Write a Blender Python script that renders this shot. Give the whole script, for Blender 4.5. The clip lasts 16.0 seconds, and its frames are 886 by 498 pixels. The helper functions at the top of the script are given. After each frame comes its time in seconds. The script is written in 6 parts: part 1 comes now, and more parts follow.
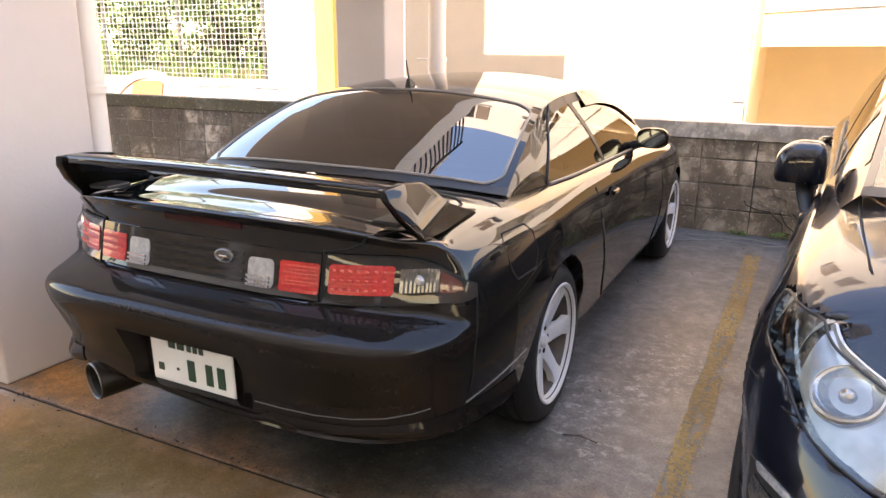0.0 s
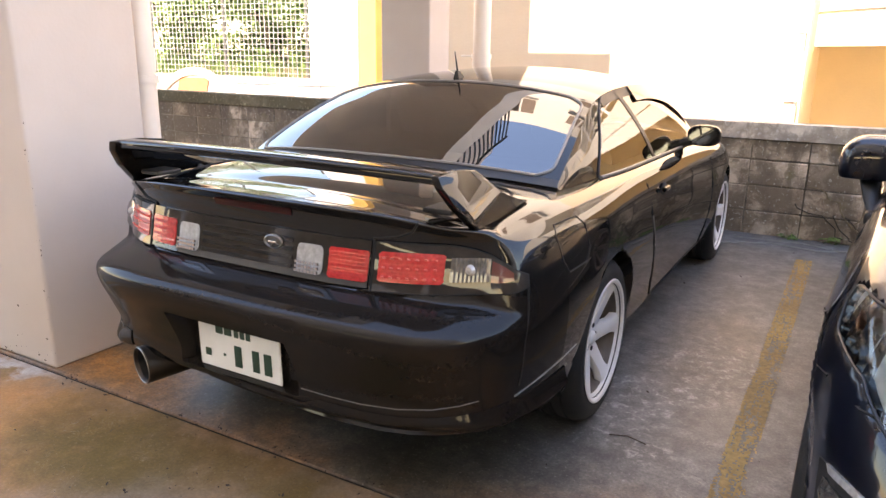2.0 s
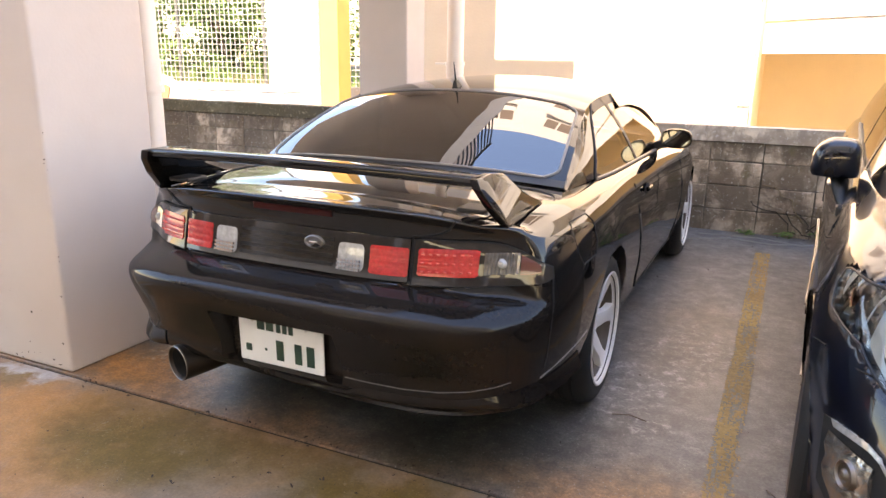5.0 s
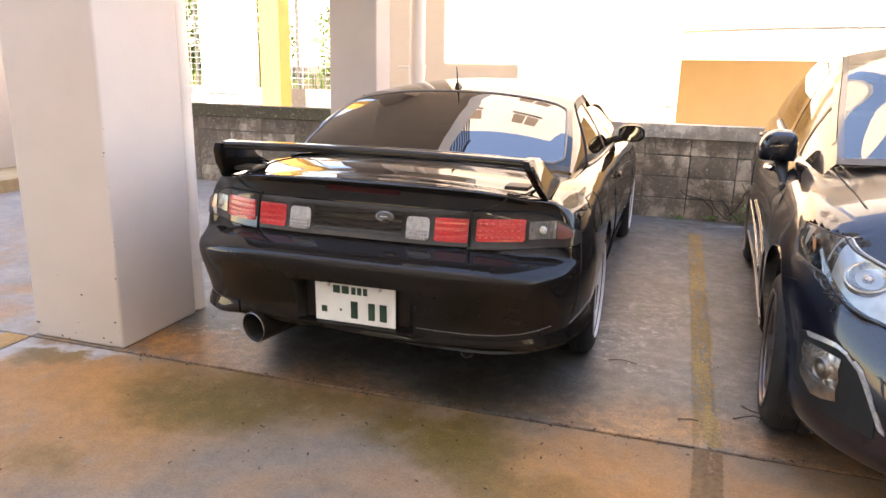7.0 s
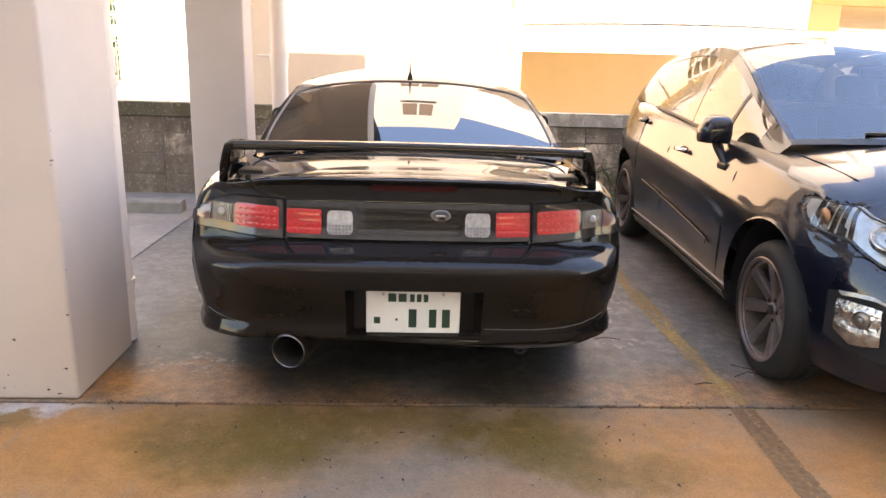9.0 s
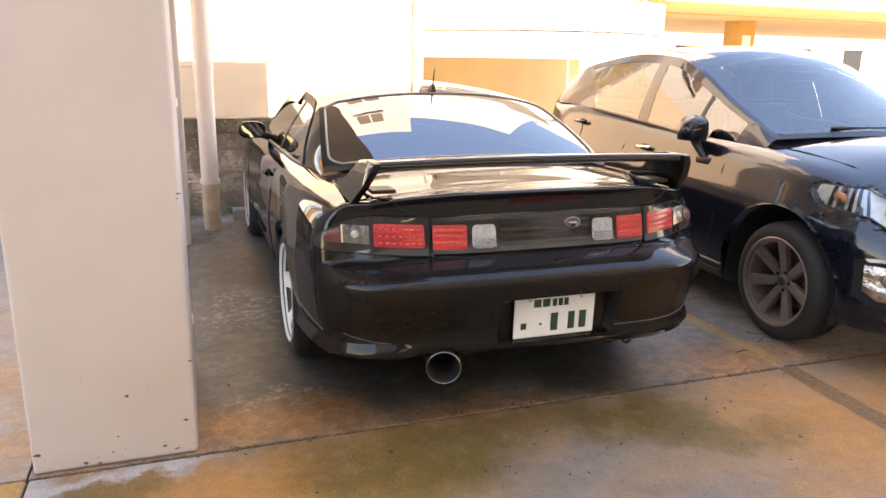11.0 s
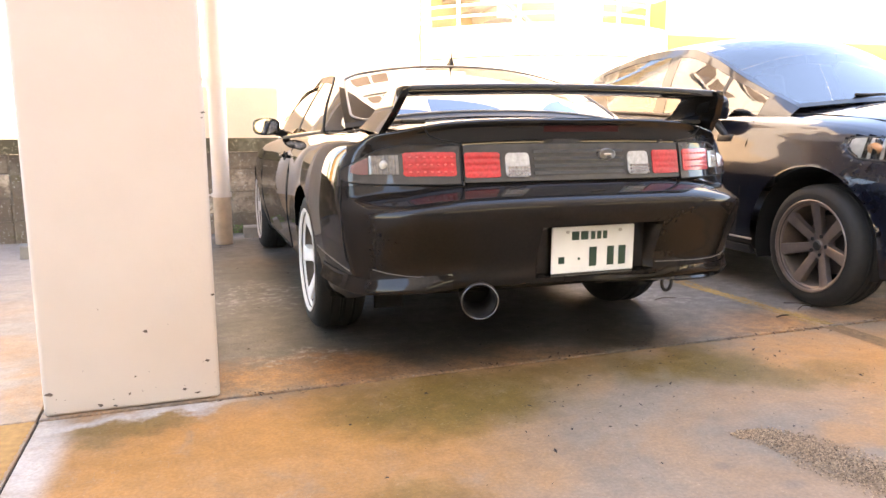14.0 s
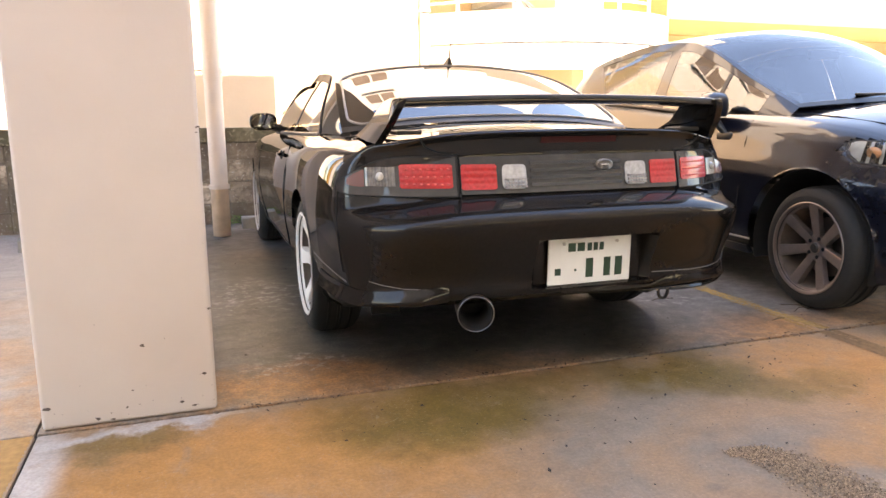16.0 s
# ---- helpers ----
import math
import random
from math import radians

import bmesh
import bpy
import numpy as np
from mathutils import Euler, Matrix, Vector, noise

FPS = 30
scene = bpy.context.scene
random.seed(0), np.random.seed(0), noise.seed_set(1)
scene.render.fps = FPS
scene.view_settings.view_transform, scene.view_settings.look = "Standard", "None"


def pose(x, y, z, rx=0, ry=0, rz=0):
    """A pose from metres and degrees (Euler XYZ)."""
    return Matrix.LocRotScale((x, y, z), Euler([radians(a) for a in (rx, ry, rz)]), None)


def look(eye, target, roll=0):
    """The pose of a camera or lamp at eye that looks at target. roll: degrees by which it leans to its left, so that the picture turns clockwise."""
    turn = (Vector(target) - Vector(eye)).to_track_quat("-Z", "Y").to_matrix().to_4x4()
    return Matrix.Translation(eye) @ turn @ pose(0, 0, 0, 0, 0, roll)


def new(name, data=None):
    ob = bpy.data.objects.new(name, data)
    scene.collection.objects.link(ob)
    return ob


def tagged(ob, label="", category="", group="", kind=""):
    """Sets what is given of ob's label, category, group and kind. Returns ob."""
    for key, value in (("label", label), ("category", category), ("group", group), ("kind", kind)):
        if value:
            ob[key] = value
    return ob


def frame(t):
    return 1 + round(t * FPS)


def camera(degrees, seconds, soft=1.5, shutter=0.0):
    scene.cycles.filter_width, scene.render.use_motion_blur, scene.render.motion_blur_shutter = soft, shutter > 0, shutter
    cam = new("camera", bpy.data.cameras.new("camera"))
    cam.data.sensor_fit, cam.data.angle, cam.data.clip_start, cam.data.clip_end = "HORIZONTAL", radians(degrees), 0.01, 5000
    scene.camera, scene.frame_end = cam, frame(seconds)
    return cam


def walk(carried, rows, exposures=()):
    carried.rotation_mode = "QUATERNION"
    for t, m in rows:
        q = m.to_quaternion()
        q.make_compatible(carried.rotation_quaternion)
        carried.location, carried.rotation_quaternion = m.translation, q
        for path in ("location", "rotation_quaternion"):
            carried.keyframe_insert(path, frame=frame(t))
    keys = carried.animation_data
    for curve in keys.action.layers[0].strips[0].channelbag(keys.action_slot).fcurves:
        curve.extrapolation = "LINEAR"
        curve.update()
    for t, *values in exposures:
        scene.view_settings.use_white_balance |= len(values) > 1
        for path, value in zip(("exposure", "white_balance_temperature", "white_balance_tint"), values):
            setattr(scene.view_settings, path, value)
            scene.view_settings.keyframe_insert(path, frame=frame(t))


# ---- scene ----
cam = camera(63.7, 16.0)
EXPOSURES = [(0.0, 2.66, 8500, 24), (3.5, 2.73, 8500, 24), (7.0, 2.78, 8500, 24), (8.5, 2.74, 8500, 24), (11.0, 2.74, 8700, 24), (12.5, 3.08, 9000, 24), (13.2, 3.15, 9000, 24), (13.8, 3.38, 9000, 24), (14.6, 3.33, 9000, 24), (15.0, 3.2, 9000, 24), (15.5, 3.0, 9000, 24), (16.0, 2.92, 9000, 24)]
PATH = [
    (0, (0.15, 0.102, 1.355), (-0.711, 1.827, 0.823), 0.5),
    (0.5, (0.118, 0.097, 1.349), (-0.797, 1.794, 0.817), 0.5),
    (1, (0.102, 0.1, 1.35), (-0.83, 1.787, 0.817), 0.7),
    (1.5, (0.086, 0.101, 1.319), (-0.852, 1.788, 0.794), 0.9),
    (2, (0.098, 0.105, 1.308), (-0.85, 1.786, 0.782), 0.9),
    (2.5, (0.096, 0.098, 1.294), (-0.851, 1.78, 0.771), 1.0),
    (3, (0.08, 0.077, 1.291), (-0.855, 1.764, 0.765), 1.2),
    (3.5, (0.069, 0.076, 1.29), (-0.864, 1.765, 0.763), 1.3),
    (3.7, (0.061, 0.08, 1.291), (-0.865, 1.773, 0.765), 1.1),
    (5.8, (-0.112, -0.456, 1.35), (-0.868, 1.325, 0.844), 1.4),
    (6, (-0.133, -0.525, 1.344), (-0.879, 1.261, 0.839), 1.5),
    (6.5, (-0.227, -0.698, 1.353), (-0.932, 1.104, 0.847), 1.4),
    (7, (-0.32, -0.816, 1.338), (-0.899, 1.03, 0.834), 1.3),
    (7.5, (-0.468, -0.801, 1.311), (-0.943, 1.073, 0.797), 1.5),
    (8, (-0.756, -0.784, 1.317), (-1.112, 1.113, 0.792), 1.8),
    (8.5, (-1.046, -0.841, 1.309), (-1.257, 1.079, 0.791), 1.5),
    (8.7, (-1.189, -0.855, 1.308), (-1.276, 1.076, 0.793), 1.6),
    (10.8, (-2.569, -0.686, 1.333), (-1.94, 1.146, 0.834), 1.3),
    (11, (-2.62, -0.697, 1.337), (-1.982, 1.131, 0.839), 1.0),
    (11.5, (-2.657, -0.646, 1.163), (-2.013, 1.189, 0.696), -0.1),
    (12, (-2.67, -0.608, 0.833), (-2.024, 1.224, 0.357), -0.3),
    (12.5, (-2.687, -0.64, 0.802), (-2.046, 1.188, 0.303), -0.5),
    (13, (-2.689, -0.646, 0.816), (-2.051, 1.187, 0.333), -0.4),
    (13.5, (-2.711, -0.668, 0.841), (-2.061, 1.195, 0.518), -0.3),
    (14, (-2.716, -0.653, 0.844), (-2.071, 1.214, 0.534), -0.4),
    (14.5, (-2.697, -0.659, 0.863), (-2.059, 1.21, 0.549), -0.5),
    (15, (-2.689, -0.656, 0.865), (-2.044, 1.226, 0.665), -0.5),
    (15.5, (-2.689, -0.634, 0.843), (-2.042, 1.247, 0.642), -0.4),
    (16, (-2.697, -0.636, 0.96), (-2.055, 1.221, 0.588), -0.3),
]
walk(cam, [(t, look(eye, target, roll)) for t, eye, target, roll in PATH],
     exposures=EXPOSURES)

# ---- light: open sky, high sun from behind the unseen tall block across the drive ----
SUN_EL = 60.0
world = bpy.data.worlds.new("world")
scene.world = world
world.use_nodes = True
wn = world.node_tree.nodes
sky = wn.new("ShaderNodeTexSky")
sky.sky_type = 'NISHITA'
sky.sun_disc = False
sky.sun_elevation = radians(SUN_EL)
sky.sun_rotation = radians(180.0)
sky.air_density, sky.dust_density, sky.ozone_density = 1.5, 0.2, 6.0
wn["Background"].inputs[1].default_value = 0.15
world.node_tree.links.new(sky.outputs[0], wn["Background"].inputs[0])
sun = new("sun", bpy.data.lights.new("sun", 'SUN'))
sun.data.energy, sun.data.angle, sun.data.color = 5.0, radians(0.5), (1.0, 0.95, 0.87)
sun.matrix_world = look((0, -10, 10 * math.tan(radians(SUN_EL))), (0.0, 0, 0))

# ---- materials ----
def mat(name, color, rough=0.6, metal=0.0, scale=8.0, amount=0.12, bump=0.0, bump_scale=60.0, coat=0.0, spec=0.5,
        tint=None, big=0.8, trans=0.0, ior=1.5, rough_var=0.0, coat_rough=0.03):
    """A surface with variation at two scales: broad stains and fine grain."""
    m = bpy.data.materials.new(name)
    m.use_nodes = True
    n, k = m.node_tree.nodes, m.node_tree.links
    b = n["Principled BSDF"]
    b.inputs["Roughness"].default_value = rough
    b.inputs["Metallic"].default_value = metal
    b.inputs["Specular IOR Level"].default_value = spec
    b.inputs["Coat Weight"].default_value = coat
    b.inputs["Coat Roughness"].default_value = coat_rough
    b.inputs["Transmission Weight"].default_value = trans
    b.inputs["IOR"].default_value = ior
    co = n.new("ShaderNodeTexCoord")
    t1 = n.new("ShaderNodeTexNoise")
    t1.inputs["Scale"].default_value, t1.inputs["Detail"].default_value = big, 6.0
    t2 = n.new("ShaderNodeTexNoise")
    t2.inputs["Scale"].default_value, t2.inputs["Detail"].default_value = scale, 8.0
    k.new(co.outputs["Object"], t1.inputs["Vector"])
    k.new(co.outputs["Object"], t2.inputs["Vector"])
    r1 = n.new("ShaderNodeMapRange")
    r1.inputs["From Min"].default_value, r1.inputs["From Max"].default_value = 0.35, 0.65
    k.new(t1.outputs["Fac"], r1.inputs["Value"])
    mix1 = n.new("ShaderNodeMix")
    mix1.data_type = 'RGBA'
    c = Vector(color[:3])
    d = Vector((tint or tuple(c * (1 - amount)))[:3])
    mix1.inputs["A"].default_value, mix1.inputs["B"].default_value = (*c, 1), (*d, 1)
    k.new(r1.outputs["Result"], mix1.inputs["Factor"])
    mix2 = n.new("ShaderNodeMix")
    mix2.data_type, mix2.blend_type = 'RGBA', 'MULTIPLY'
    mix2.inputs["Factor"].default_value = 1.0
    r2 = n.new("ShaderNodeMapRange")
    r2.inputs["From Min"].default_value, r2.inputs["From Max"].default_value = 0.3, 0.7
    r2.inputs["To Min"].default_value, r2.inputs["To Max"].default_value = 1 - amount, 1.0
    k.new(t2.outputs["Fac"], r2.inputs["Value"])
    k.new(mix1.outputs["Result"], mix2.inputs["A"])
    k.new(r2.outputs["Result"], mix2.inputs["B"])
    k.new(mix2.outputs["Result"], b.inputs["Base Color"])
    if rough_var:
        r3 = n.new("ShaderNodeMapRange")
        r3.inputs["From Min"].default_value, r3.inputs["From Max"].default_value = 0.35, 0.65
        r3.inputs["To Min"].default_value, r3.inputs["To Max"].default_value = rough, rough + rough_var
        k.new(t2.outputs["Fac"], r3.inputs["Value"])
        k.new(r3.outputs["Result"], b.inputs["Roughness"])
    if bump:
        t3 = n.new("ShaderNodeTexNoise")
        t3.inputs["Scale"].default_value, t3.inputs["Detail"].default_value = bump_scale, 6.0
        k.new(co.outputs["Object"], t3.inputs["Vector"])
        bp = n.new("ShaderNodeBump")
        bp.inputs["Strength"].default_value, bp.inputs["Distance"].default_value = bump, 0.01
        k.new(t3.outputs["Fac"], bp.inputs["Height"])
        k.new(bp.outputs["Normal"], b.inputs["Normal"])
    return m


def glass(name, tint, rough=0.0, ior=1.75):
    """Tinted pane: see-through by its tint, mirrored by Fresnel."""
    m = bpy.data.materials.new(name)
    m.use_nodes = True
    n, k = m.node_tree.nodes, m.node_tree.links
    n.remove(n["Principled BSDF"])
    g = n.new("ShaderNodeBsdfGlossy")
    g.inputs["Roughness"].default_value = rough
    g.inputs["Color"].default_value = (1, 1, 1, 1)
    t = n.new("ShaderNodeBsdfTransparent")
    t.inputs["Color"].default_value = (*tint, 1)
    f = n.new("ShaderNodeFresnel")
    f.inputs["IOR"].default_value = ior
    x = n.new("ShaderNodeMixShader")
    k.new(f.outputs[0], x.inputs[0])
    k.new(t.outputs[0], x.inputs[1])
    k.new(g.outputs[0], x.inputs[2])
    k.new(x.outputs[0], n["Material Output"].inputs["Surface"])
    return m


PAINT = mat("black_paint", (0.010, 0.009, 0.0085), rough=0.3, coat=1.0, amount=0.4, scale=30, spec=0.0, tint=(0.016, 0.014, 0.012), bump=0.003, bump_scale=3.0)
PAINT_DULL = mat("dusty_black_bumper", (0.012, 0.0095, 0.008), rough=0.45, amount=0.2, scale=90, spec=0.0, tint=(0.017, 0.013, 0.011), coat=0.55, coat_rough=0.08)
NAVY = mat("navy_paint", (0.005, 0.0065, 0.013), rough=0.3, coat=1.0, amount=0.3, scale=30, spec=0.1)
RUBBER = mat("tyre_rubber", (0.013, 0.0125, 0.012), rough=0.75, amount=0.3, scale=40, bump=0.15, bump_scale=200)
PLASTIC = mat("black_plastic", (0.015, 0.015, 0.015), rough=0.45, amount=0.3, scale=60)
DARK = mat("dark_void", (0.006, 0.006, 0.006), rough=0.9)
INSIDE = mat("cabin_cloth", (0.035, 0.032, 0.03), rough=0.9, amount=0.3, scale=60)
WHITE_RIM = mat("white_rim", (0.78, 0.76, 0.74), rough=0.35, amount=0.1, scale=12, tint=(0.62, 0.6, 0.58))
GREY_RIM = mat("grey_rim", (0.22, 0.18, 0.165), rough=0.35, metal=0.6, amount=0.2, scale=20)
STEEL = mat("steel", (0.55, 0.53, 0.5), rough=0.25, metal=1.0, amount=0.2, scale=20, rough_var=0.15)
MIRROR = mat("mirror_glass", (0.26, 0.27, 0.27), rough=0.03, metal=1.0, amount=0.05)
CHROME = mat("chrome", (0.8, 0.8, 0.8), rough=0.08, metal=1.0, amount=0.05)
TINT = glass("tinted_glass", (0.07, 0.055, 0.048), ior=2.4)
SCREEN = glass("windscreen_glass", (0.80, 0.83, 0.81), ior=2.05)
CLEAR = glass("clear_glass", (0.80, 0.84, 0.82))
PLASTER = mat("pillar_plaster", (0.62, 0.54, 0.49), rough=0.85, amount=0.05, scale=5, tint=(0.575, 0.495, 0.445), bump=0.08, bump_scale=55)
PEACH = mat("peach_render", (0.88, 0.71, 0.53), rough=0.85, amount=0.06, scale=4, bump=0.2, bump_scale=40)
YELLOW = mat("yellow_render", (0.92, 0.71, 0.42), rough=0.85, amount=0.06, scale=4, bump=0.2, bump_scale=40)
WHITE_WALL = mat("white_render", (0.80, 0.77, 0.72), rough=0.85, amount=0.05, scale=4, bump=0.2, bump_scale=40)
STRAW = mat("straw_render", (0.74, 0.49, 0.20), rough=0.85, amount=0.08, scale=4, bump=0.2, bump_scale=40)
# Yellow render toned deeper: puts the shaded orange of the columns into the colour.
TONED_YELLOW = mat("toned_yellow_render", (0.62, 0.36, 0.10), rough=0.85, amount=0.08, scale=4, bump=0.2, bump_scale=40)
PVC_TAN = mat("tan_pipe", (0.84, 0.62, 0.43), rough=0.6, amount=0.3, scale=9, bump=0.2, bump_scale=60)
PVC = mat("pvc_pipe", (0.86, 0.75, 0.66), rough=0.45, amount=0.05, scale=6)
LINE_WORN = mat("faded_line", (0.24, 0.125, 0.045), rough=0.75, amount=0.45, scale=45, big=2.2, tint=(0.16, 0.09, 0.04))
LINE_SIDE = mat("orange_line", (0.46, 0.235, 0.065), rough=0.75, amount=0.3, scale=45, big=2.2, tint=(0.38, 0.19, 0.055))
LINE = mat("yellow_line", (0.42, 0.275, 0.095), rough=0.75, amount=0.45, scale=45, big=2.2, tint=(0.26, 0.165, 0.065), bump=0.2, bump_scale=140)
SEAL = mat("grey_seal", (0.22, 0.20, 0.185), rough=0.35, amount=0.2, scale=30, spec=0.6)
# Rim barrel: the shadow inside the wheel is put into this dark brown.
SHADED_BARREL = mat("shaded_barrel", (0.16, 0.125, 0.10), rough=0.6, amount=0.4, scale=20)

SIDE = glass("side_glass", (0.55, 0.50, 0.43), ior=2.3)
HSIDE = glass("green_glass", (0.60, 0.62, 0.56), ior=2.1)
VISOR = mat("smoked_visor", (0.01, 0.01, 0.01), rough=0.2, coat=0.5)
# Pale grey for scuffed edges and for the highlight painted on the lip seam.
SEAM = mat("scuff_and_glint_seam", (0.14, 0.135, 0.13), rough=0.6)
SMOKE = mat("smoked_lens", (0.040, 0.034, 0.030), rough=0.3, coat=1.0, spec=0.0, amount=0.3, scale=30)
RED = mat("red_lens", (0.62, 0.035, 0.035), rough=0.25, coat=0.7, amount=0.35, scale=90, spec=0.2, tint=(0.46, 0.03, 0.03), big=9.0)
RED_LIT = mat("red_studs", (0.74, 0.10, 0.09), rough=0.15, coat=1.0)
RED_DIM = mat("smoky_side_lens", (0.13, 0.035, 0.03), rough=0.2, coat=1.0)
RED_DARK = mat("dark_red_lens", (0.035, 0.004, 0.004), rough=0.4, coat=0.2, spec=0.2)
WHITE_LENS = mat("clear_lens", (0.55, 0.53, 0.50), rough=0.15, coat=1.0, amount=0.35, scale=60)
LAMP_BOWL = mat("lamp_bowl", (0.85, 0.83, 0.81), rough=0.38, metal=0.6, amount=0.3, scale=22, tint=(0.62, 0.59, 0.56), big=9.0, bump=0.08, bump_scale=30)
DISH = mat("faceted_reflector", (0.70, 0.68, 0.65), rough=0.12, metal=0.9, amount=0.4, scale=30, tint=(0.40, 0.36, 0.33), big=14.0, bump=0.7, bump_scale=45)
CLEAR_DIM = mat("smoky_clear_lens", (0.19, 0.165, 0.145), rough=0.15, coat=1.0, amount=0.5, scale=45)
BURNT = mat("burnt_steel", (0.075, 0.06, 0.05), rough=0.32, metal=0.9, amount=0.35, scale=14, rough_var=0.2)
AMBER = mat("amber_lens", (0.55, 0.25, 0.12), rough=0.2, coat=1.0)
BADGE = mat("badge_metal", (0.20, 0.19, 0.18), rough=0.3, metal=0.8)
PLATE = mat("plate_white", (0.80, 0.80, 0.78), rough=0.45, amount=0.06, scale=20)
PLATE_GREEN = mat("plate_green", (0.012, 0.05, 0.03), rough=0.5)
SOOT = mat("soot", (0.01, 0.008, 0.007), rough=0.9)
RUST = mat("rusty_steel", (0.16, 0.12, 0.10), rough=0.6, metal=0.5, amount=0.4, scale=15)

SILVER = mat("silver_trim", (0.34, 0.33, 0.32), rough=0.35, metal=0.3, amount=0.15, scale=20)
DULL_STEEL = mat("dull_steel", (0.30, 0.27, 0.25), rough=0.35, metal=1.0, amount=0.3, scale=30)
LED = mat("clear_led_lens", (0.42, 0.41, 0.40), rough=0.2, coat=1.0, amount=0.4, scale=90)
# ---- shape helpers ----
def finish(bm, name, material, smooth=False):
    bmesh.ops.recalc_face_normals(bm, faces=bm.faces)
    me = bpy.data.meshes.new(name)
    bm.to_mesh(me)
    bm.free()
    for m in (material if isinstance(material, (list, tuple)) else [material]):
        me.materials.append(m)
    if smooth:
        me.polygons.foreach_set("use_smooth", [True] * len(me.polygons))
        me.set_sharp_from_angle(angle=radians(smooth if smooth is not True else 40))
    return me


def part(name, bm, material, parent=None, label="", smooth=False, at=None):
    """Links a bmesh as one mesh object, under a thing or a part."""
    ob = new(name, finish(bm, name, material, smooth))
    if parent is not None:
        ob.parent = parent
    if at is not None:
        ob.matrix_basis = at
    if label:
        ob["label"] = label
    return ob


def thing(name, label, category, at=None, group="", kind=""):
    ob = new(name)
    ob.empty_display_size = 0.1
    if at is not None:
        ob.matrix_basis = at
    return tagged(ob, label, category, group, kind)


def box(x0, x1, y0, y1, z0, z1, bevel=0.0, bm=None, segments=2):
    own = bmesh.new()
    bmesh.ops.create_cube(own, size=1.0)
    for v in own.verts:
        v.co = Vector((x0 + (v.co.x + 0.5) * (x1 - x0), y0 + (v.co.y + 0.5) * (y1 - y0), z0 + (v.co.z + 0.5) * (z1 - z0)))
    if bevel:
        bmesh.ops.bevel(own, geom=own.edges[:], offset=bevel, segments=segments, affect='EDGES', profile=0.5)
    return join(bm, own)


def join(bm, own, m=None):
    if m is not None:
        bmesh.ops.transform(own, matrix=m, verts=own.verts)
    if bm is None:
        return own
    me = bpy.data.meshes.new("tmp")
    own.to_mesh(me)
    own.free()
    bm.from_mesh(me)
    bpy.data.meshes.remove(me)
    return bm


def rod(a, b, r, n=12, bm=None, r2=None):
    a, b = Vector(a), Vector(b)
    own = bmesh.new()
    bmesh.ops.create_cone(own, cap_ends=True, segments=n, radius1=r, radius2=r if r2 is None else r2, depth=(b - a).length)
    q = (b - a).to_track_quat('Z', 'Y').to_matrix().to_4x4()
    return join(bm, own, Matrix.Translation((a + b) / 2) @ q)


def tube(points, r, n=6, bm=None):
    """A thin tube along a line of points."""
    own = bmesh.new()
    pts = [Vector(p) for p in points]
    rings = []
    for i, p in enumerate(pts):
        d = (pts[min(i + 1, len(pts) - 1)] - pts[max(i - 1, 0)]).normalized()
        u = d.orthogonal().normalized() if i == 0 else (u - d * u.dot(d)).normalized()
        w = d.cross(u)
        rings.append([own.verts.new(p + r * (math.cos(2 * math.pi * k / n) * u + math.sin(2 * math.pi * k / n) * w)) for k in range(n)])
    for a, b in zip(rings, rings[1:]):
        for k in range(n):
            own.faces.new((a[k], a[(k + 1) % n], b[(k + 1) % n], b[k]))
    own.faces.new(rings[0][::-1])
    own.faces.new(rings[-1])
    return join(bm, own)


def lathe(profile, n=48, bm=None, m=None):
    """Profile of (radius, height) pairs turned round z."""
    own = bmesh.new()
    rings = [[own.verts.new((r * math.cos(2 * math.pi * k / n), r * math.sin(2 * math.pi * k / n), h)) for k in range(n)] for r, h in profile]
    for a, b in zip(rings, rings[1:]):
        for k in range(n):
            own.faces.new((a[k], a[(k + 1) % n], b[(k + 1) % n], b[k]))
    return join(bm, own, m)


def sheet(P, bm=None, closed=False):
    """Quads over a grid of points [row][column]."""
    own = bmesh.new() if bm is None else bm
    V = [[own.verts.new(p) for p in row] for row in P]
    for a, b in zip(V, V[1:]):
        for k in range(len(a) - (0 if closed else 1)):
            j = (k + 1) % len(a)
            own.faces.new((a[k], a[j], b[j], b[k]))
    return own


def solid(P, N, depth):
    """A grid of points made into a slab: front at P, back at P - depth * N."""
    P, N = np.asarray(P, float), np.asarray(N, float)
    Q = P - depth * N
    bm = bmesh.new()
    A = [[bm.verts.new(p) for p in row] for row in P]
    B = [[bm.verts.new(p) for p in row] for row in Q]
    R, C = len(A), len(A[0])
    for i in range(R - 1):
        for j in range(C - 1):
            bm.faces.new((A[i][j], A[i][j + 1], A[i + 1][j + 1], A[i + 1][j]))
            bm.faces.new((B[i][j], B[i + 1][j], B[i + 1][j + 1], B[i][j + 1]))
    for i in range(R - 1):
        bm.faces.new((A[i][0], A[i + 1][0], B[i + 1][0], B[i][0]))
        bm.faces.new((A[i][C - 1], B[i][C - 1], B[i + 1][C - 1], A[i + 1][C - 1]))
    for j in range(C - 1):
        bm.faces.new((A[0][j], B[0][j], B[0][j + 1], A[0][j + 1]))
        bm.faces.new((A[R - 1][j], A[R - 1][j + 1], B[R - 1][j + 1], B[R - 1][j]))
    return bm


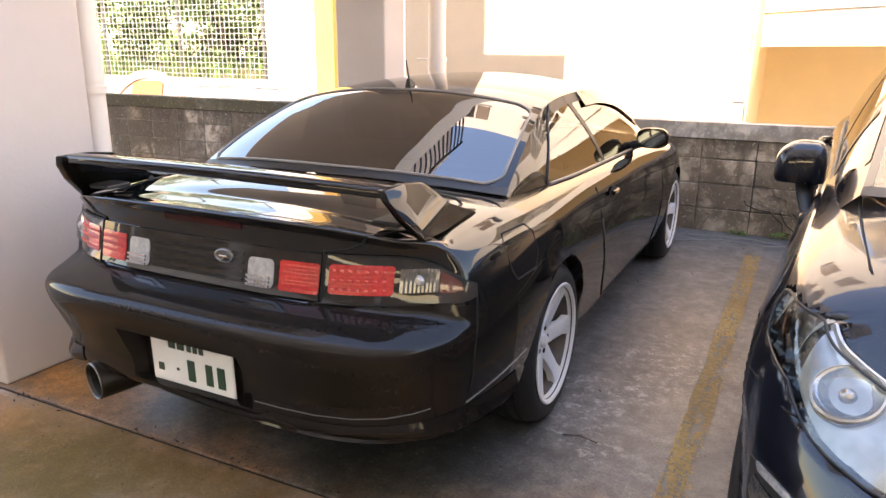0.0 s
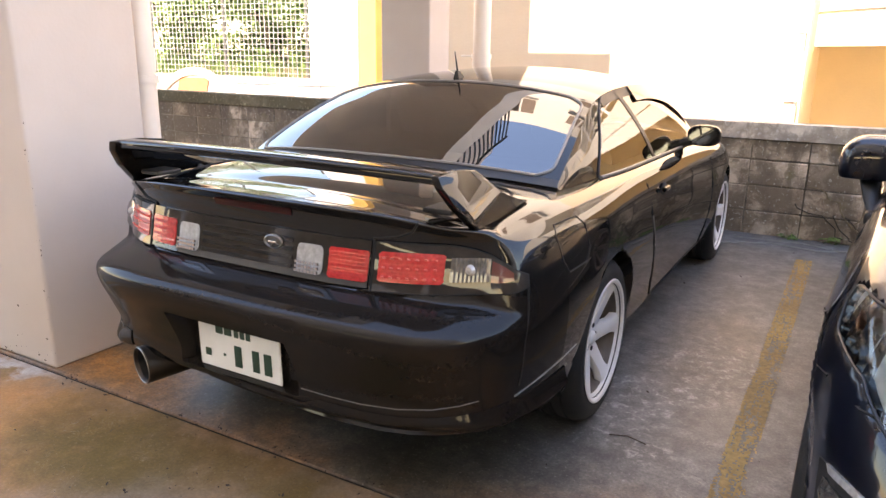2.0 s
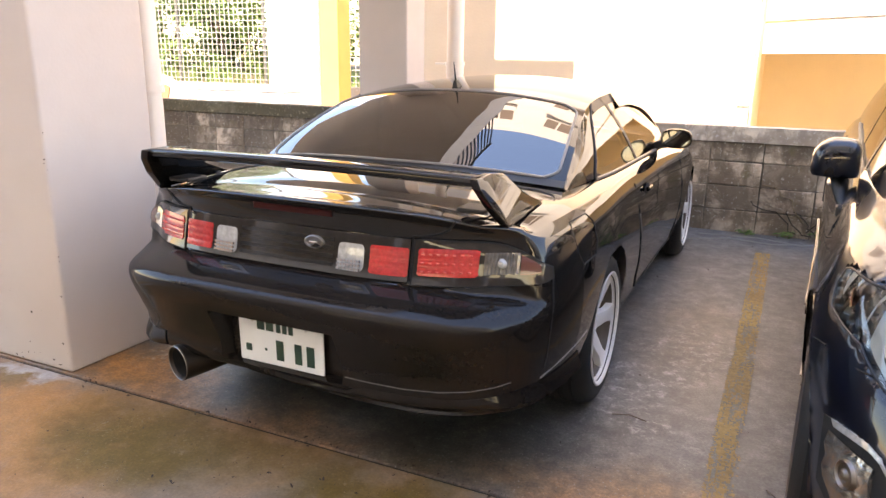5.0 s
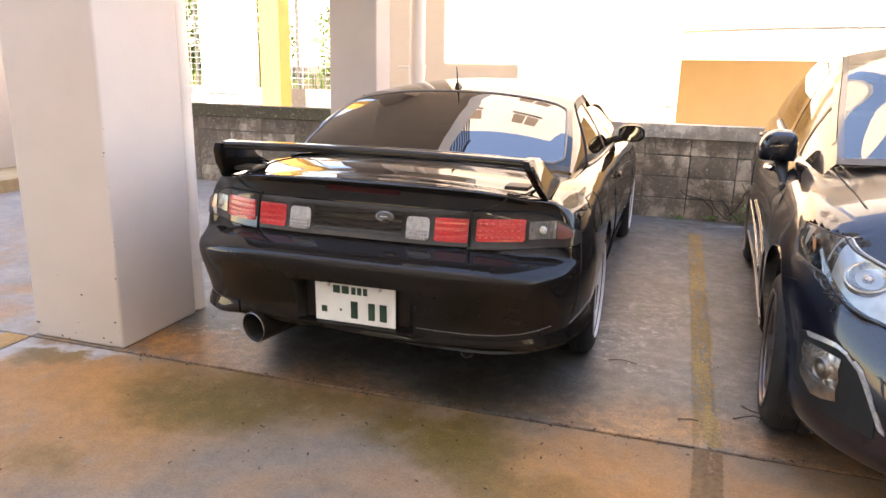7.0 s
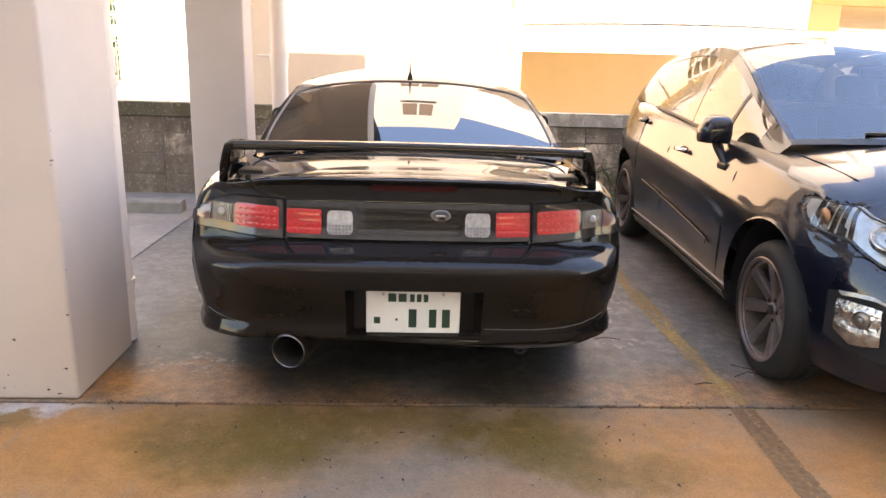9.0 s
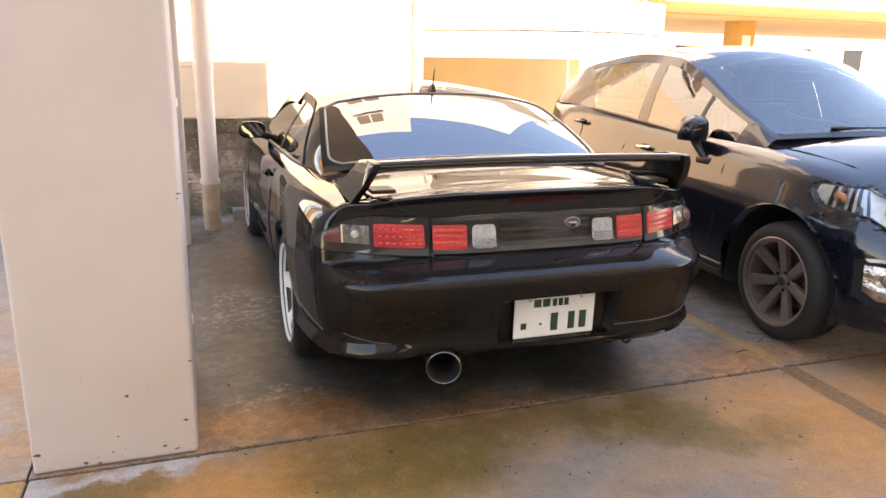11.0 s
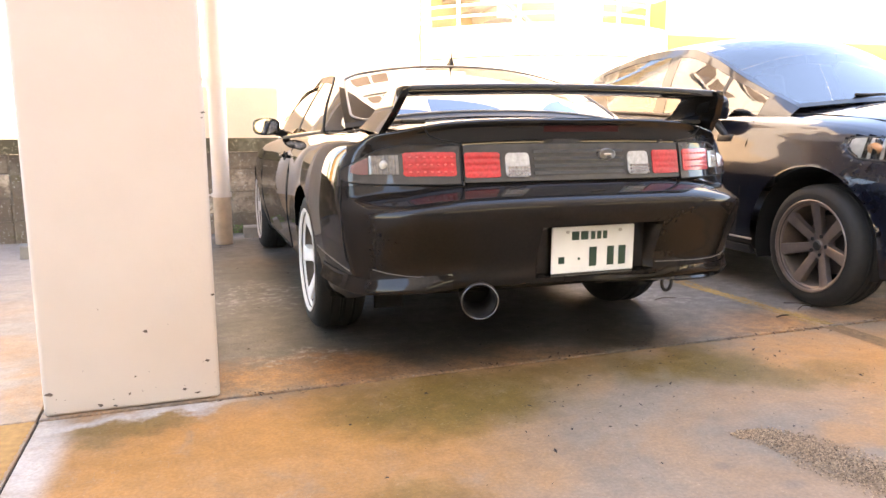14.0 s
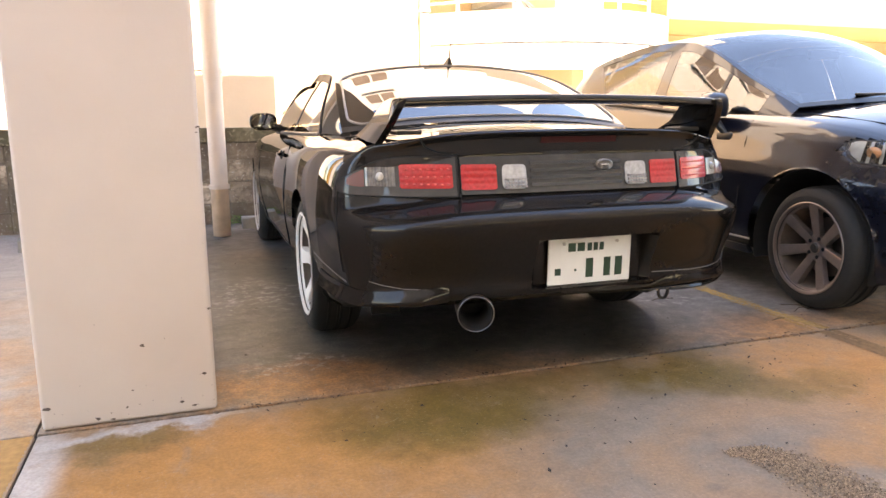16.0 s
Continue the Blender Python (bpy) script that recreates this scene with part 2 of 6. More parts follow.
def smooth_interp(x, knots):
    """Cubic through (x, value) knots, flat past the ends."""
    k = np.array(knots, float)
    xs, ys = k[:, 0], k[:, 1]
    h = np.diff(xs)
    d = np.diff(ys) / h
    m = np.zeros(len(xs))
    m[0], m[-1] = d[0], d[-1]
    for i in range(1, len(xs) - 1):
        m[i] = 0 if d[i - 1] * d[i] <= 0 else 2 * d[i - 1] * d[i] / (d[i - 1] + d[i])
    x = np.clip(np.asarray(x, float), xs[0], xs[-1])
    i = np.clip(np.searchsorted(xs, x) - 1, 0, len(h) - 1)
    t = (x - xs[i]) / h[i]
    return ((2 * t**3 - 3 * t**2 + 1) * ys[i] + (t**3 - 2 * t**2 + t) * h[i] * m[i] + (-2 * t**3 + 3 * t**2) * ys[i + 1]
            + (t**3 - t**2) * h[i] * m[i + 1])

# ---- the place: floor ----
def floor_mat(name, base, orange, olive, amount, lo, hi, speck, rough, warm, stains=(), blotch=0.3):
    """Concrete with rust blooms, dark patches and pale scuffs, each with a shape of its own."""
    m = bpy.data.materials.new(name)
    m.use_nodes = True
    n, k = m.node_tree.nodes, m.node_tree.links
    b = n["Principled BSDF"]
    g = n.new("ShaderNodeNewGeometry")

    def noise_tex(scale, detail=6.0, distort=0.0, shift=(0, 0, 0), stretch=(1, 1, 1)):
        mp = n.new("ShaderNodeMapping")
        mp.inputs["Location"].default_value = shift
        mp.inputs["Scale"].default_value = stretch
        k.new(g.outputs["Position"], mp.inputs["Vector"])
        t = n.new("ShaderNodeTexNoise")
        t.inputs["Scale"].default_value, t.inputs["Detail"].default_value, t.inputs["Distortion"].default_value = scale, detail, distort
        t.inputs["Roughness"].default_value = 0.62
        k.new(mp.outputs[0], t.inputs["Vector"])
        return t.outputs["Fac"]

    def ramp(v, a, c, top=1.0):
        r = n.new("ShaderNodeMapRange")
        r.interpolation_type = 'SMOOTHSTEP'
        r.inputs["From Min"].default_value, r.inputs["From Max"].default_value, r.inputs["To Max"].default_value = a, c, top
        k.new(v, r.inputs["Value"])
        return r.outputs["Result"]

    def mix(f, a, c, mode='MIX'):
        x = n.new("ShaderNodeMix")
        x.data_type, x.blend_type = 'RGBA', mode
        if isinstance(f, float):
            x.inputs["Factor"].default_value = f
        else:
            k.new(f, x.inputs["Factor"])
        for v, s in ((a, "A"), (c, "B")):
            if isinstance(v, tuple):
                x.inputs[s].default_value = (*v, 1)
            else:
                k.new(v, x.inputs[s])
        return x.outputs["Result"]

    def times(a, c):
        x = n.new("ShaderNodeMath")
        x.operation = 'MULTIPLY'
        k.new(a, x.inputs[0])
        k.new(c, x.inputs[1])
        return x.outputs[0]

    sep = n.new("ShaderNodeSeparateXYZ")
    k.new(g.outputs["Position"], sep.inputs[0])
    band = n.new("ShaderNodeMapRange")
    band.interpolation_type = 'SMOOTHSTEP'
    band.inputs["From Min"].default_value, band.inputs["From Max"].default_value = lo, hi
    wob = n.new("ShaderNodeMath")
    wob.operation = 'MULTIPLY_ADD'
    wob.inputs[1].default_value = 0.9
    k.new(noise_tex(1.6, 6.0, 0.3, (2, 5, 0)), wob.inputs[0])
    k.new(sep.outputs["Y"], wob.inputs[2])
    less = n.new("ShaderNodeMath")
    less.operation = 'SUBTRACT'
    less.inputs[1].default_value = 0.45
    k.new(wob.outputs[0], less.inputs[0])
    k.new(less.outputs[0], band.inputs["Value"])
    col = mix(band.outputs["Result"], base, warm)
    col = mix(0.4, col, mix(ramp(noise_tex(2.2, 8.0), 0.3, 0.7), (1, 1, 1), (0.62, 0.62, 0.62)), 'MULTIPLY')
    col = mix(times(ramp(noise_tex(1.3, 9.0, 0.6, (3.1, 0.6, 0)), 0.42, 0.62, amount), band.outputs["Result"]), col, orange)
    # stains with an outline of their own, their edges frayed by noise
    wv = n.new("ShaderNodeTexNoise")
    wv.inputs["Scale"].default_value, wv.inputs["Detail"].default_value, wv.inputs["Roughness"].default_value = 2.6, 8.0, 0.62
    k.new(g.outputs["Position"], wv.inputs["Vector"])
    off = n.new("ShaderNodeVectorMath")
    off.operation = 'MULTIPLY_ADD'
    off.inputs[1].default_value, off.inputs[2].default_value = (0.62, 0.62, 0), (-0.31, -0.31, 0)
    k.new(wv.outputs["Color"], off.inputs[0])
    at = n.new("ShaderNodeVectorMath")
    at.operation = 'ADD'
    k.new(g.outputs["Position"], at.inputs[0])
    k.new(off.outputs[0], at.inputs[1])
    fray = ramp(noise_tex(7.0, 8.0, 0.8, (4, 1, 0)), 0.08, 0.56)
    scuffed = ramp(noise_tex(24.0, 6.0, 0.5, (1, 7, 0)), 0.50, 0.66)
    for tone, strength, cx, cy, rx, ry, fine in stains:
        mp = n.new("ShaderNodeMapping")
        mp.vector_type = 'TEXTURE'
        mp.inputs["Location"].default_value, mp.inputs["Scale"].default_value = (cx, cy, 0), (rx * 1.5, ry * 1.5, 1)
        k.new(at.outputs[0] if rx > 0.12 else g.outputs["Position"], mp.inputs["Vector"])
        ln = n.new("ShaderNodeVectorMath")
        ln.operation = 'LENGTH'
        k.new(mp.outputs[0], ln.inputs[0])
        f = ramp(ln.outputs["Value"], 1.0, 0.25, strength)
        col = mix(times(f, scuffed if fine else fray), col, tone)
    # swirling scuffs: thin pale lines
    ab = n.new("ShaderNodeMath")
    ab.operation = 'PINGPONG'
    ab.inputs[1].default_value = 0.06
    k.new(noise_tex(5.0, 3.0, 1.6, (8, 3, 0)), ab.inputs[0])
    thin = times(ramp(ab.outputs[0], 0.006, 0.0, 0.35), ramp(noise_tex(3.5, 4.0, 0.0, (0, 6, 0)), 0.50, 0.62))
    col = mix(thin, col, tuple(min(0.7, 1.35 * v) for v in warm))
    col = mix(ramp(noise_tex(38.0, 5.0), 0.62, 0.74, speck), col, tuple(min(0.7, 1.8 * v) for v in base))
    col = mix(ramp(noise_tex(95.0, 3.0, 0.0, (2, 5, 0)), 0.60, 0.72, speck), col, tuple(min(0.7, 2.0 * v) for v in base))
    col = mix(ramp(noise_tex(55.0, 3.0, 0.0, (5, 5, 0)), 0.69, 0.76, 0.6), col, (0.05, 0.04, 0.035))
    col = mix(blotch, col, mix(ramp(noise_tex(5.0, 9.0, 0.5), 0.36, 0.64), (1.2, 1.2, 1.2), (0.6, 0.6, 0.6)), 'MULTIPLY')
    col = mix(blotch, col, mix(ramp(noise_tex(17.0, 9.0), 0.36, 0.64), (1.2, 1.2, 1.2), (0.55, 0.55, 0.55)), 'MULTIPLY')
    col = mix(0.15 + 0.7 * blotch, col, mix(ramp(noise_tex(90.0, 4.0), 0.36, 0.64), (1.2, 1.2, 1.2), (0.55, 0.55, 0.55)), 'MULTIPLY')
    k.new(col, b.inputs["Base Color"])
    b.inputs["Specular IOR Level"].default_value = 0.3 if rough > 0.45 else 0.5
    r = n.new("ShaderNodeMapRange")
    r.inputs["To Min"].default_value, r.inputs["To Max"].default_value = rough, rough + 0.25
    k.new(noise_tex(3.0, 6.0, 0.2), r.inputs["Value"])
    k.new(r.outputs["Result"], b.inputs["Roughness"])
    bp = n.new("ShaderNodeBump")
    bp.inputs["Strength"].default_value, bp.inputs["Distance"].default_value = 0.12, 0.006
    k.new(noise_tex(70.0, 8.0), bp.inputs["Height"])
    k.new(bp.outputs[0], b.inputs["Normal"])
    return m


RUSTY, OLIVE, DARK_OLIVE, PALE, SMUDGE, SCUFF = (0.40, 0.172, 0.045), (0.14, 0.082, 0.016), (0.040, 0.035, 0.022), (0.42, 0.37, 0.33), (0.13, 0.10, 0.08), (0.46, 0.45, 0.43)
DRIVE = floor_mat("rusty_concrete", (0.262, 0.190, 0.138), RUSTY, OLIVE, 0.36, -0.5, 1.0, 0.22, 0.55, (0.240, 0.172, 0.118), (
    (OLIVE, .6, -1.5, 1.60, .80, .09, 0),
    (RUSTY, .95, -2.70, 1.38, .50, .26, 0), (RUSTY, .85, -2.95, 1.15, .28, .30, 0), (RUSTY, .7, -2.45, .98, .50, .34, 0), (RUSTY, .6, -2.6, .72, .45, .30, 0),
    (RUSTY, .9, -2.25, 1.35, .35, .28, 0), (RUSTY, .75, -.45, 1.45, .34, .26, 0), (RUSTY, .8, -.10, 1.0, .70, .42, 0), (RUSTY, .6, -.90, .80, .26, .14, 0), (RUSTY, .7, .70, 1.2, .60, .40, 0),
    (OLIVE, .7, -2.99, 1.57, .20, .07, 0), (OLIVE, .6, -2.20, 1.38, .24, .18, 0), (OLIVE, 1.0, -1.93, 1.46, .40, .24, 0), (OLIVE, 1.0, -1.05, 1.47, .32, .19, 0), (OLIVE, .6, -.86, 1.32, .18, .13, 0),
    (OLIVE, .5, -2.26, .85, .14, .09, 0), (OLIVE, .5, -.62, 1.25, .20, .12, 0), (PALE, .9, -3.17, 1.40, .07, .30, 0), (PALE, .8, -3.16, .85, .07, .35, 0), (PALE, .9, -2.90, 1.66, .30, .045, 0),
    (SMUDGE, .6, -2.10, .47, .28, .10, 0), (SMUDGE, .55, -1.556, .544, .045, .035, 0), (SMUDGE, .35, -1.47, .75, .03, .02, 0), (SMUDGE, .4, -1.38, .61, .035, .02, 0), (SMUDGE, .4, -1.24, .45, .07, .03, 0)), 0.2)
# Same concrete as the drive, less rusty; the bay's shade is in this grey.
BAY = floor_mat("shade_grey_concrete", (0.145, 0.140, 0.136), RUSTY, OLIVE, 0.5, 2.2, 1.7, 0.75, 0.36, (0.19, 0.155, 0.125), (
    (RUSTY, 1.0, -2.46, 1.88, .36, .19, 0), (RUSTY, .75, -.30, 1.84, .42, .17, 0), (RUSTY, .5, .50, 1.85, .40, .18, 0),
    (DARK_OLIVE, .75, -1.80, 1.98, .40, .22, 0), (DARK_OLIVE, .8, -.97, 1.86, .32, .17, 0), (DARK_OLIVE, .55, -1.25, 2.20, .80, .30, 0), (DARK_OLIVE, .5, -.74, 2.12, .24, .14, 0), ((.075, .070, .042), .9, -2.45, 2.45, .30, .50, 0), ((.075, .070, .042), .8, -2.35, 3.5, .40, .9, 0), ((.05, .042, .03), .8, -2.40, 3.9, .22, .28, 0), (SCUFF, .6, -2.45, 3.2, .22, .40, 1), (DARK_OLIVE, .6, -2.5, 2.9, .10, .18, 0),
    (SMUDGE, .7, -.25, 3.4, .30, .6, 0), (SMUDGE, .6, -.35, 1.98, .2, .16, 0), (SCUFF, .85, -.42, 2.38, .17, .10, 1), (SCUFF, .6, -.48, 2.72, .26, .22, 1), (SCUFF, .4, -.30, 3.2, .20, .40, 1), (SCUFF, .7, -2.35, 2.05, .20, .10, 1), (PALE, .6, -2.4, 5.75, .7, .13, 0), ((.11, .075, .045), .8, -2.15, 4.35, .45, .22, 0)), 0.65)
BAY_SIDE = floor_mat("worn_concrete", (0.30, 0.265, 0.24), RUSTY, OLIVE, 0.8, 4.5, 2.0, 0.3, 0.40, (0.32, 0.25, 0.20))
FAR_GROUND = mat("pale_ground", (0.45, 0.43, 0.40), rough=0.9, amount=0.15, scale=3)


def setting(name, bm, material, label, category, smooth=False):
    return tagged(part(name, bm, material, smooth=smooth), label, category, kind="structure")


ground = setting("ground", box(-60, 60, -60, 120, -0.4, -0.02), FAR_GROUND, "pale sunlit ground round the parking bays", "ground")
setting("floor_drive", box(-3.205, 16, -7, 1.690, -0.1, 0.0, 0.004), DRIVE, "bare concrete drive with orange rust stains", "floor")
setting("floor_drive_side", box(-16, -3.212, -7, 1.690, -0.1, 0.0, 0.004), BAY_SIDE, "worn concrete drive beside the pillar", "floor")
setting("floor_bay", box(-3.21, 16, 1.706, 6.0, -0.1, 0.0, 0.004), BAY, "grey concrete parking bay floor, coloured darker for the bay's shade", "floor")
setting("floor_bay_side", box(-16, -3.217, 1.706, 6.0, -0.1, 0.0, 0.004), BAY_SIDE, "worn concrete floor of the next bay", "floor")
JOINT = mat("joint_dirt", (0.045, 0.035, 0.028), rough=1.0, amount=0.5, scale=60, bump=0.8, bump_scale=90)
setting("floor_joint", box(-16, 16, -7, 6.0, -0.15, -0.009), JOINT, "dirt-filled joint between floor slabs", "floor joint")


def paint_line(name, pts, label, seed, wear, material=None):
    """A painted line with ragged edges and worn gaps: many small flakes in one sheet."""
    rng = random.Random(seed)
    bm = bmesh.new()
    for (xa, ya, w), (xb, yb, w2) in zip(pts, pts[1:]):
        n = max(1, int((yb - ya) / .009))
        for i in range(n):
            f0, f1 = i / n, (i + 1) / n
            y0, y1 = ya + (yb - ya) * f0, ya + (yb - ya) * f1
            cx = xa + (xb - xa) * f0
            cols = 16
            for c in range(cols):
                u0, u1 = -.5 + c / cols, -.5 + (c + 1) / cols
                q = .55 * noise.noise(Vector((cx * 9 + u0 * 3, y0 * 3.2, seed))) + .45 * noise.noise(Vector((u0 * 9, y0 * 17, seed + 4))) + .6 * noise.noise(Vector((u0 * 20, y0 * 85, seed + 9)))
                if q > wear:
                    continue
                e0 = rng.uniform(-.003, .003) if c == 0 else 0
                e1 = rng.uniform(-.003, .003) if c == cols - 1 else 0
                bm.faces.new([bm.verts.new((cx + w * u0 + e0, y0, .0022)), bm.verts.new((cx + w * u1 + e1, y0, .0022)),
                              bm.verts.new((cx + w * u1 + e1, y1, .0022)), bm.verts.new((cx + w * u0 + e0, y1, .0022))])
    return setting(name, bm, material or LINE, label, "road marking")


paint_line("bay_line", [(-.083, 1.72, .10), (-.053, 5.36, .105)], "worn yellow painted bay line", 3, .10)
paint_line("bay_line_front", [(-.162, .10, .10), (-.083, 1.69, .10)], "faded brownish end of the yellow bay line", 5, .50, LINE_WORN)
paint_line("bay_line_side", [(-3.292, -.6, .14), (-3.288, 1.69, .14)], "worn orange bay line beside the pillar", 8, .62, LINE_SIDE)

# ---- block wall: courses of separate blocks under a cap ----
BLOCK_P = bpy.data.materials.new("weathered_block")
BLOCK_P.use_nodes = True


def block_nodes(m, clean, dirty, moss, wet=0.0):
    n, k = m.node_tree.nodes, m.node_tree.links
    b = n["Principled BSDF"]
    b.inputs["Roughness"].default_value = 0.95
    g, o = n.new("ShaderNodeNewGeometry"), n.new("ShaderNodeObjectInfo")

    def tex(scale, detail, dist=0.0, stretch=(1, 1, 1)):
        mp = n.new("ShaderNodeMapping")
        mp.inputs["Scale"].default_value = stretch
        k.new(g.outputs["Position"], mp.inputs["Vector"])
        t = n.new("ShaderNodeTexNoise")
        t.inputs["Scale"].default_value, t.inputs["Detail"].default_value, t.inputs["Distortion"].default_value = scale, detail, dist
        t.inputs["Roughness"].default_value = 0.65
        k.new(mp.outputs[0], t.inputs["Vector"])
        return t.outputs["Fac"]

    def mixed(f, a, c, lo, hi, top):
        r = n.new("ShaderNodeMapRange")
        r.interpolation_type = 'SMOOTHSTEP'
        r.inputs["From Min"].default_value, r.inputs["From Max"].default_value, r.inputs["To Max"].default_value = lo, hi, top
        k.new(f, r.inputs["Value"])
        x = n.new("ShaderNodeMix")
        x.data_type = 'RGBA'
        k.new(r.outputs["Result"], x.inputs["Factor"])
        for v, s in ((a, "A"), (c, "B")):
            if isinstance(v, tuple):
                x.inputs[s].default_value = (*v, 1)
            else:
                k.new(v, x.inputs[s])
        return x.outputs["Result"]

    col = mixed(o.outputs["Random"], clean, tuple(.34 * v for v in clean), 0.1, 0.9, 1.0)
    col = mixed(tex(1.7, 9, .6, (1, 1, 1.3)), col, dirty, .40, .60, .9)
    col = mixed(tex(4.0, 9, .8, (1, 1, .5)), col, dirty, .44, .60, .8)
    col = mixed(tex(11.0, 9, .6), col, dirty, .48, .62, .75)
    sep = n.new("ShaderNodeSeparateXYZ")
    k.new(g.outputs["Position"], sep.inputs[0])
    wash = n.new("ShaderNodeMath")
    wash.operation = 'MULTIPLY_ADD'
    wash.inputs[1].default_value = 0.9
    k.new(sep.outputs["Z"], wash.inputs[0])
    k.new(tex(4.0, 8, .4, (1, 1, .35)), wash.inputs[2])
    col = mixed(wash.outputs[0], col, tuple(.75 * v for v in dirty), 1.00, 1.16, wet)
    col = mixed(tex(5.0, 6, .2), col, moss, .58, .70, .5)
    col = mixed(tex(38.0, 5), col, tuple(min(.7, 1.5 * v) for v in clean), .57, .70, .6)
    k.new(col, b.inputs["Base Color"])
    bp = n.new("ShaderNodeBump")
    bp.inputs["Strength"].default_value, bp.inputs["Distance"].default_value = .6, .008
    k.new(tex(60, 8), bp.inputs["Height"])
    k.new(bp.outputs[0], b.inputs["Normal"])


block_nodes(BLOCK_P, (.66, .54, .42), (.15, .115, .085), (.13, .115, .045), 0.85)
CAP_P = bpy.data.materials.new("pale_cap")
CAP_P.use_nodes = True
block_nodes(CAP_P, (.72, .66, .58), (.30, .26, .22), (.30, .27, .18))
CAP_MOSS = bpy.data.materials.new("mossy_cap")
CAP_MOSS.use_nodes = True
block_nodes(CAP_MOSS, (.30, .26, .18), (.10, .085, .05), (.10, .10, .04))
MORTAR = mat("mortar", (0.44, 0.36, 0.28), rough=1.0, amount=0.5, scale=18, tint=(.10, .085, .065), bump=.5, bump_scale=90)
wall = setting("wall_block", box(-13.8, 4.2, 6.004, 6.14, -.05, .72), MORTAR, "weathered concrete block wall with mossy stains", "wall")
rng = random.Random(11)


def block_mesh(w, h, d, seed):
    r = random.Random(seed)
    bm = box(-w / 2, w / 2, 0, d, 0, h, .010, segments=2)
    for v in bm.verts:
        v.co += Vector((r.uniform(-.002, .002), r.uniform(-.003, .002), r.uniform(-.002, .002)))
    return finish(bm, "block", BLOCK_P)


alike = [block_mesh(.395, .1925, .13, s) for s in range(6)]
short = [block_mesh(.395, .152, .13, s + 10) for s in range(4)]
caps = [finish(box(-.5998, .5998, -.008, .15, 0, .122, .0015), "cap", material) for material in (CAP_P, CAP_MOSS)]


def piece(name, me, parent, m):
    ob = new(name, me)
    ob.parent = parent
    ob.matrix_basis = m
    return ob


for c in range(44):
    x = -.14 + .2 - .4 * 34 + .4 * c
    for z, pool in ((-.012, alike), (.183, alike), (.378, alike), (.573, short)):
        piece("block", rng.choice(pool), wall, pose(x, 6.0 + rng.uniform(-.002, .002), z))
for c in range(15):
    piece("cap_stone", caps[1 if c < 10 else 0], wall, pose(-13.2 + 1.2 * c, 6.0, .728 + rng.uniform(-.0008, .0008)))

# ---- pillars, pipes, building above ----
def pillar(name, x0, x1, y0, y1):
    bm = box(x0, x1, y0, y1, 0, 2.75, 0.014, segments=3)
    return setting(name, bm, PLASTER, "pale pink plastered square pillar with chipped edges", "pillar", smooth=30)


near = pillar("pillar_near", -3.197, -2.678, 1.717, 2.265)
pillar("pillar_far", -3.12, -2.69, 4.8, 5.1)
CHIP = mat("bare_chip", (0.17, 0.13, 0.11), rough=0.9, amount=0.4, scale=80)
bm = bmesh.new()
rng = random.Random(4)
for i in range(34):
    if i < 20:
        px, pz = rng.uniform(-3.18, -2.69), .012 + abs(rng.gauss(0, .05))
    elif i < 27:
        px, pz = -2.681 + rng.uniform(-.012, 0), rng.uniform(.02, 1.3)
    else:
        px, pz = rng.uniform(-3.15, -2.72), rng.uniform(.1, .5)
    r = (.0006 + .004 * rng.random() ** 2.5) * (1.5 if pz < .1 else 1)
    a0 = rng.uniform(0, 6.28)
    vs = [bm.verts.new((px + r * rng.uniform(.3, 2.6) * math.cos(a0 + a), 1.7155, max(.002, pz + r * rng.uniform(.2, 1.5) * math.sin(a0 + a)))) for a in np.linspace(0, 6.28, 7)[:-1]]
    bm.faces.new(vs)
for i in range(12):
    py, pz, r = 1.718 + abs(rng.gauss(0, .004)), rng.uniform(.02, 1.4), rng.uniform(.001, .0035)
    bm.faces.new([bm.verts.new((-2.6765, py + r * math.cos(a) * .6, pz + r * 1.3 * math.sin(a))) for a in np.linspace(0, 6.28, 7)[:-1]])
chips = part("paint_chips", bm, CHIP, near)
chips["kind"] = "stuff"


def downpipe(name, x, y, r, top, brackets, wall_x):
    p = thing(name, "pale plastic downpipe clipped to the pillar", "pipe", pose(x, y, 0))
    part("pipe", rod((0, 0, 0.004), (0, 0, top), r, 24), PVC, p, smooth=40)
    for z in brackets:
        c = part("pipe_clip", lathe([(r + .001, -.016), (r + .011, -.016), (r + .011, .016), (r + .001, .016)], 24, m=pose(0, 0, z)), PVC, p, smooth=40)
        part("clip_arm", rod((0, 0, z), (wall_x - x, 0, z), .008, 8), PVC, c)
    part("pipe_sleeve", lathe([(r, -.05), (r + .005, -.05), (r + .005, .05), (r, .05)], 24, m=pose(0, 0, top * .46)), PVC, p, smooth=40)
    return p


downpipe("downpipe", -2.735, 2.335, .050, 2.75, (.28, 1.18), -2.80)
far_pipe = downpipe("downpipe", -2.523, 5.32, .068, 2.75, (.40, 1.30), -2.70)
part("pipe_foot", lathe([(.0685, .004), (.0695, .03), (.0695, .38), (.0685, .385)], 24), PVC_TAN, far_pipe, "orange-tan foot of the pipe", smooth=40)
downpipe("downpipe", -.37, 6.63, .05, 3.4, (1.0, 2.0), -.37)

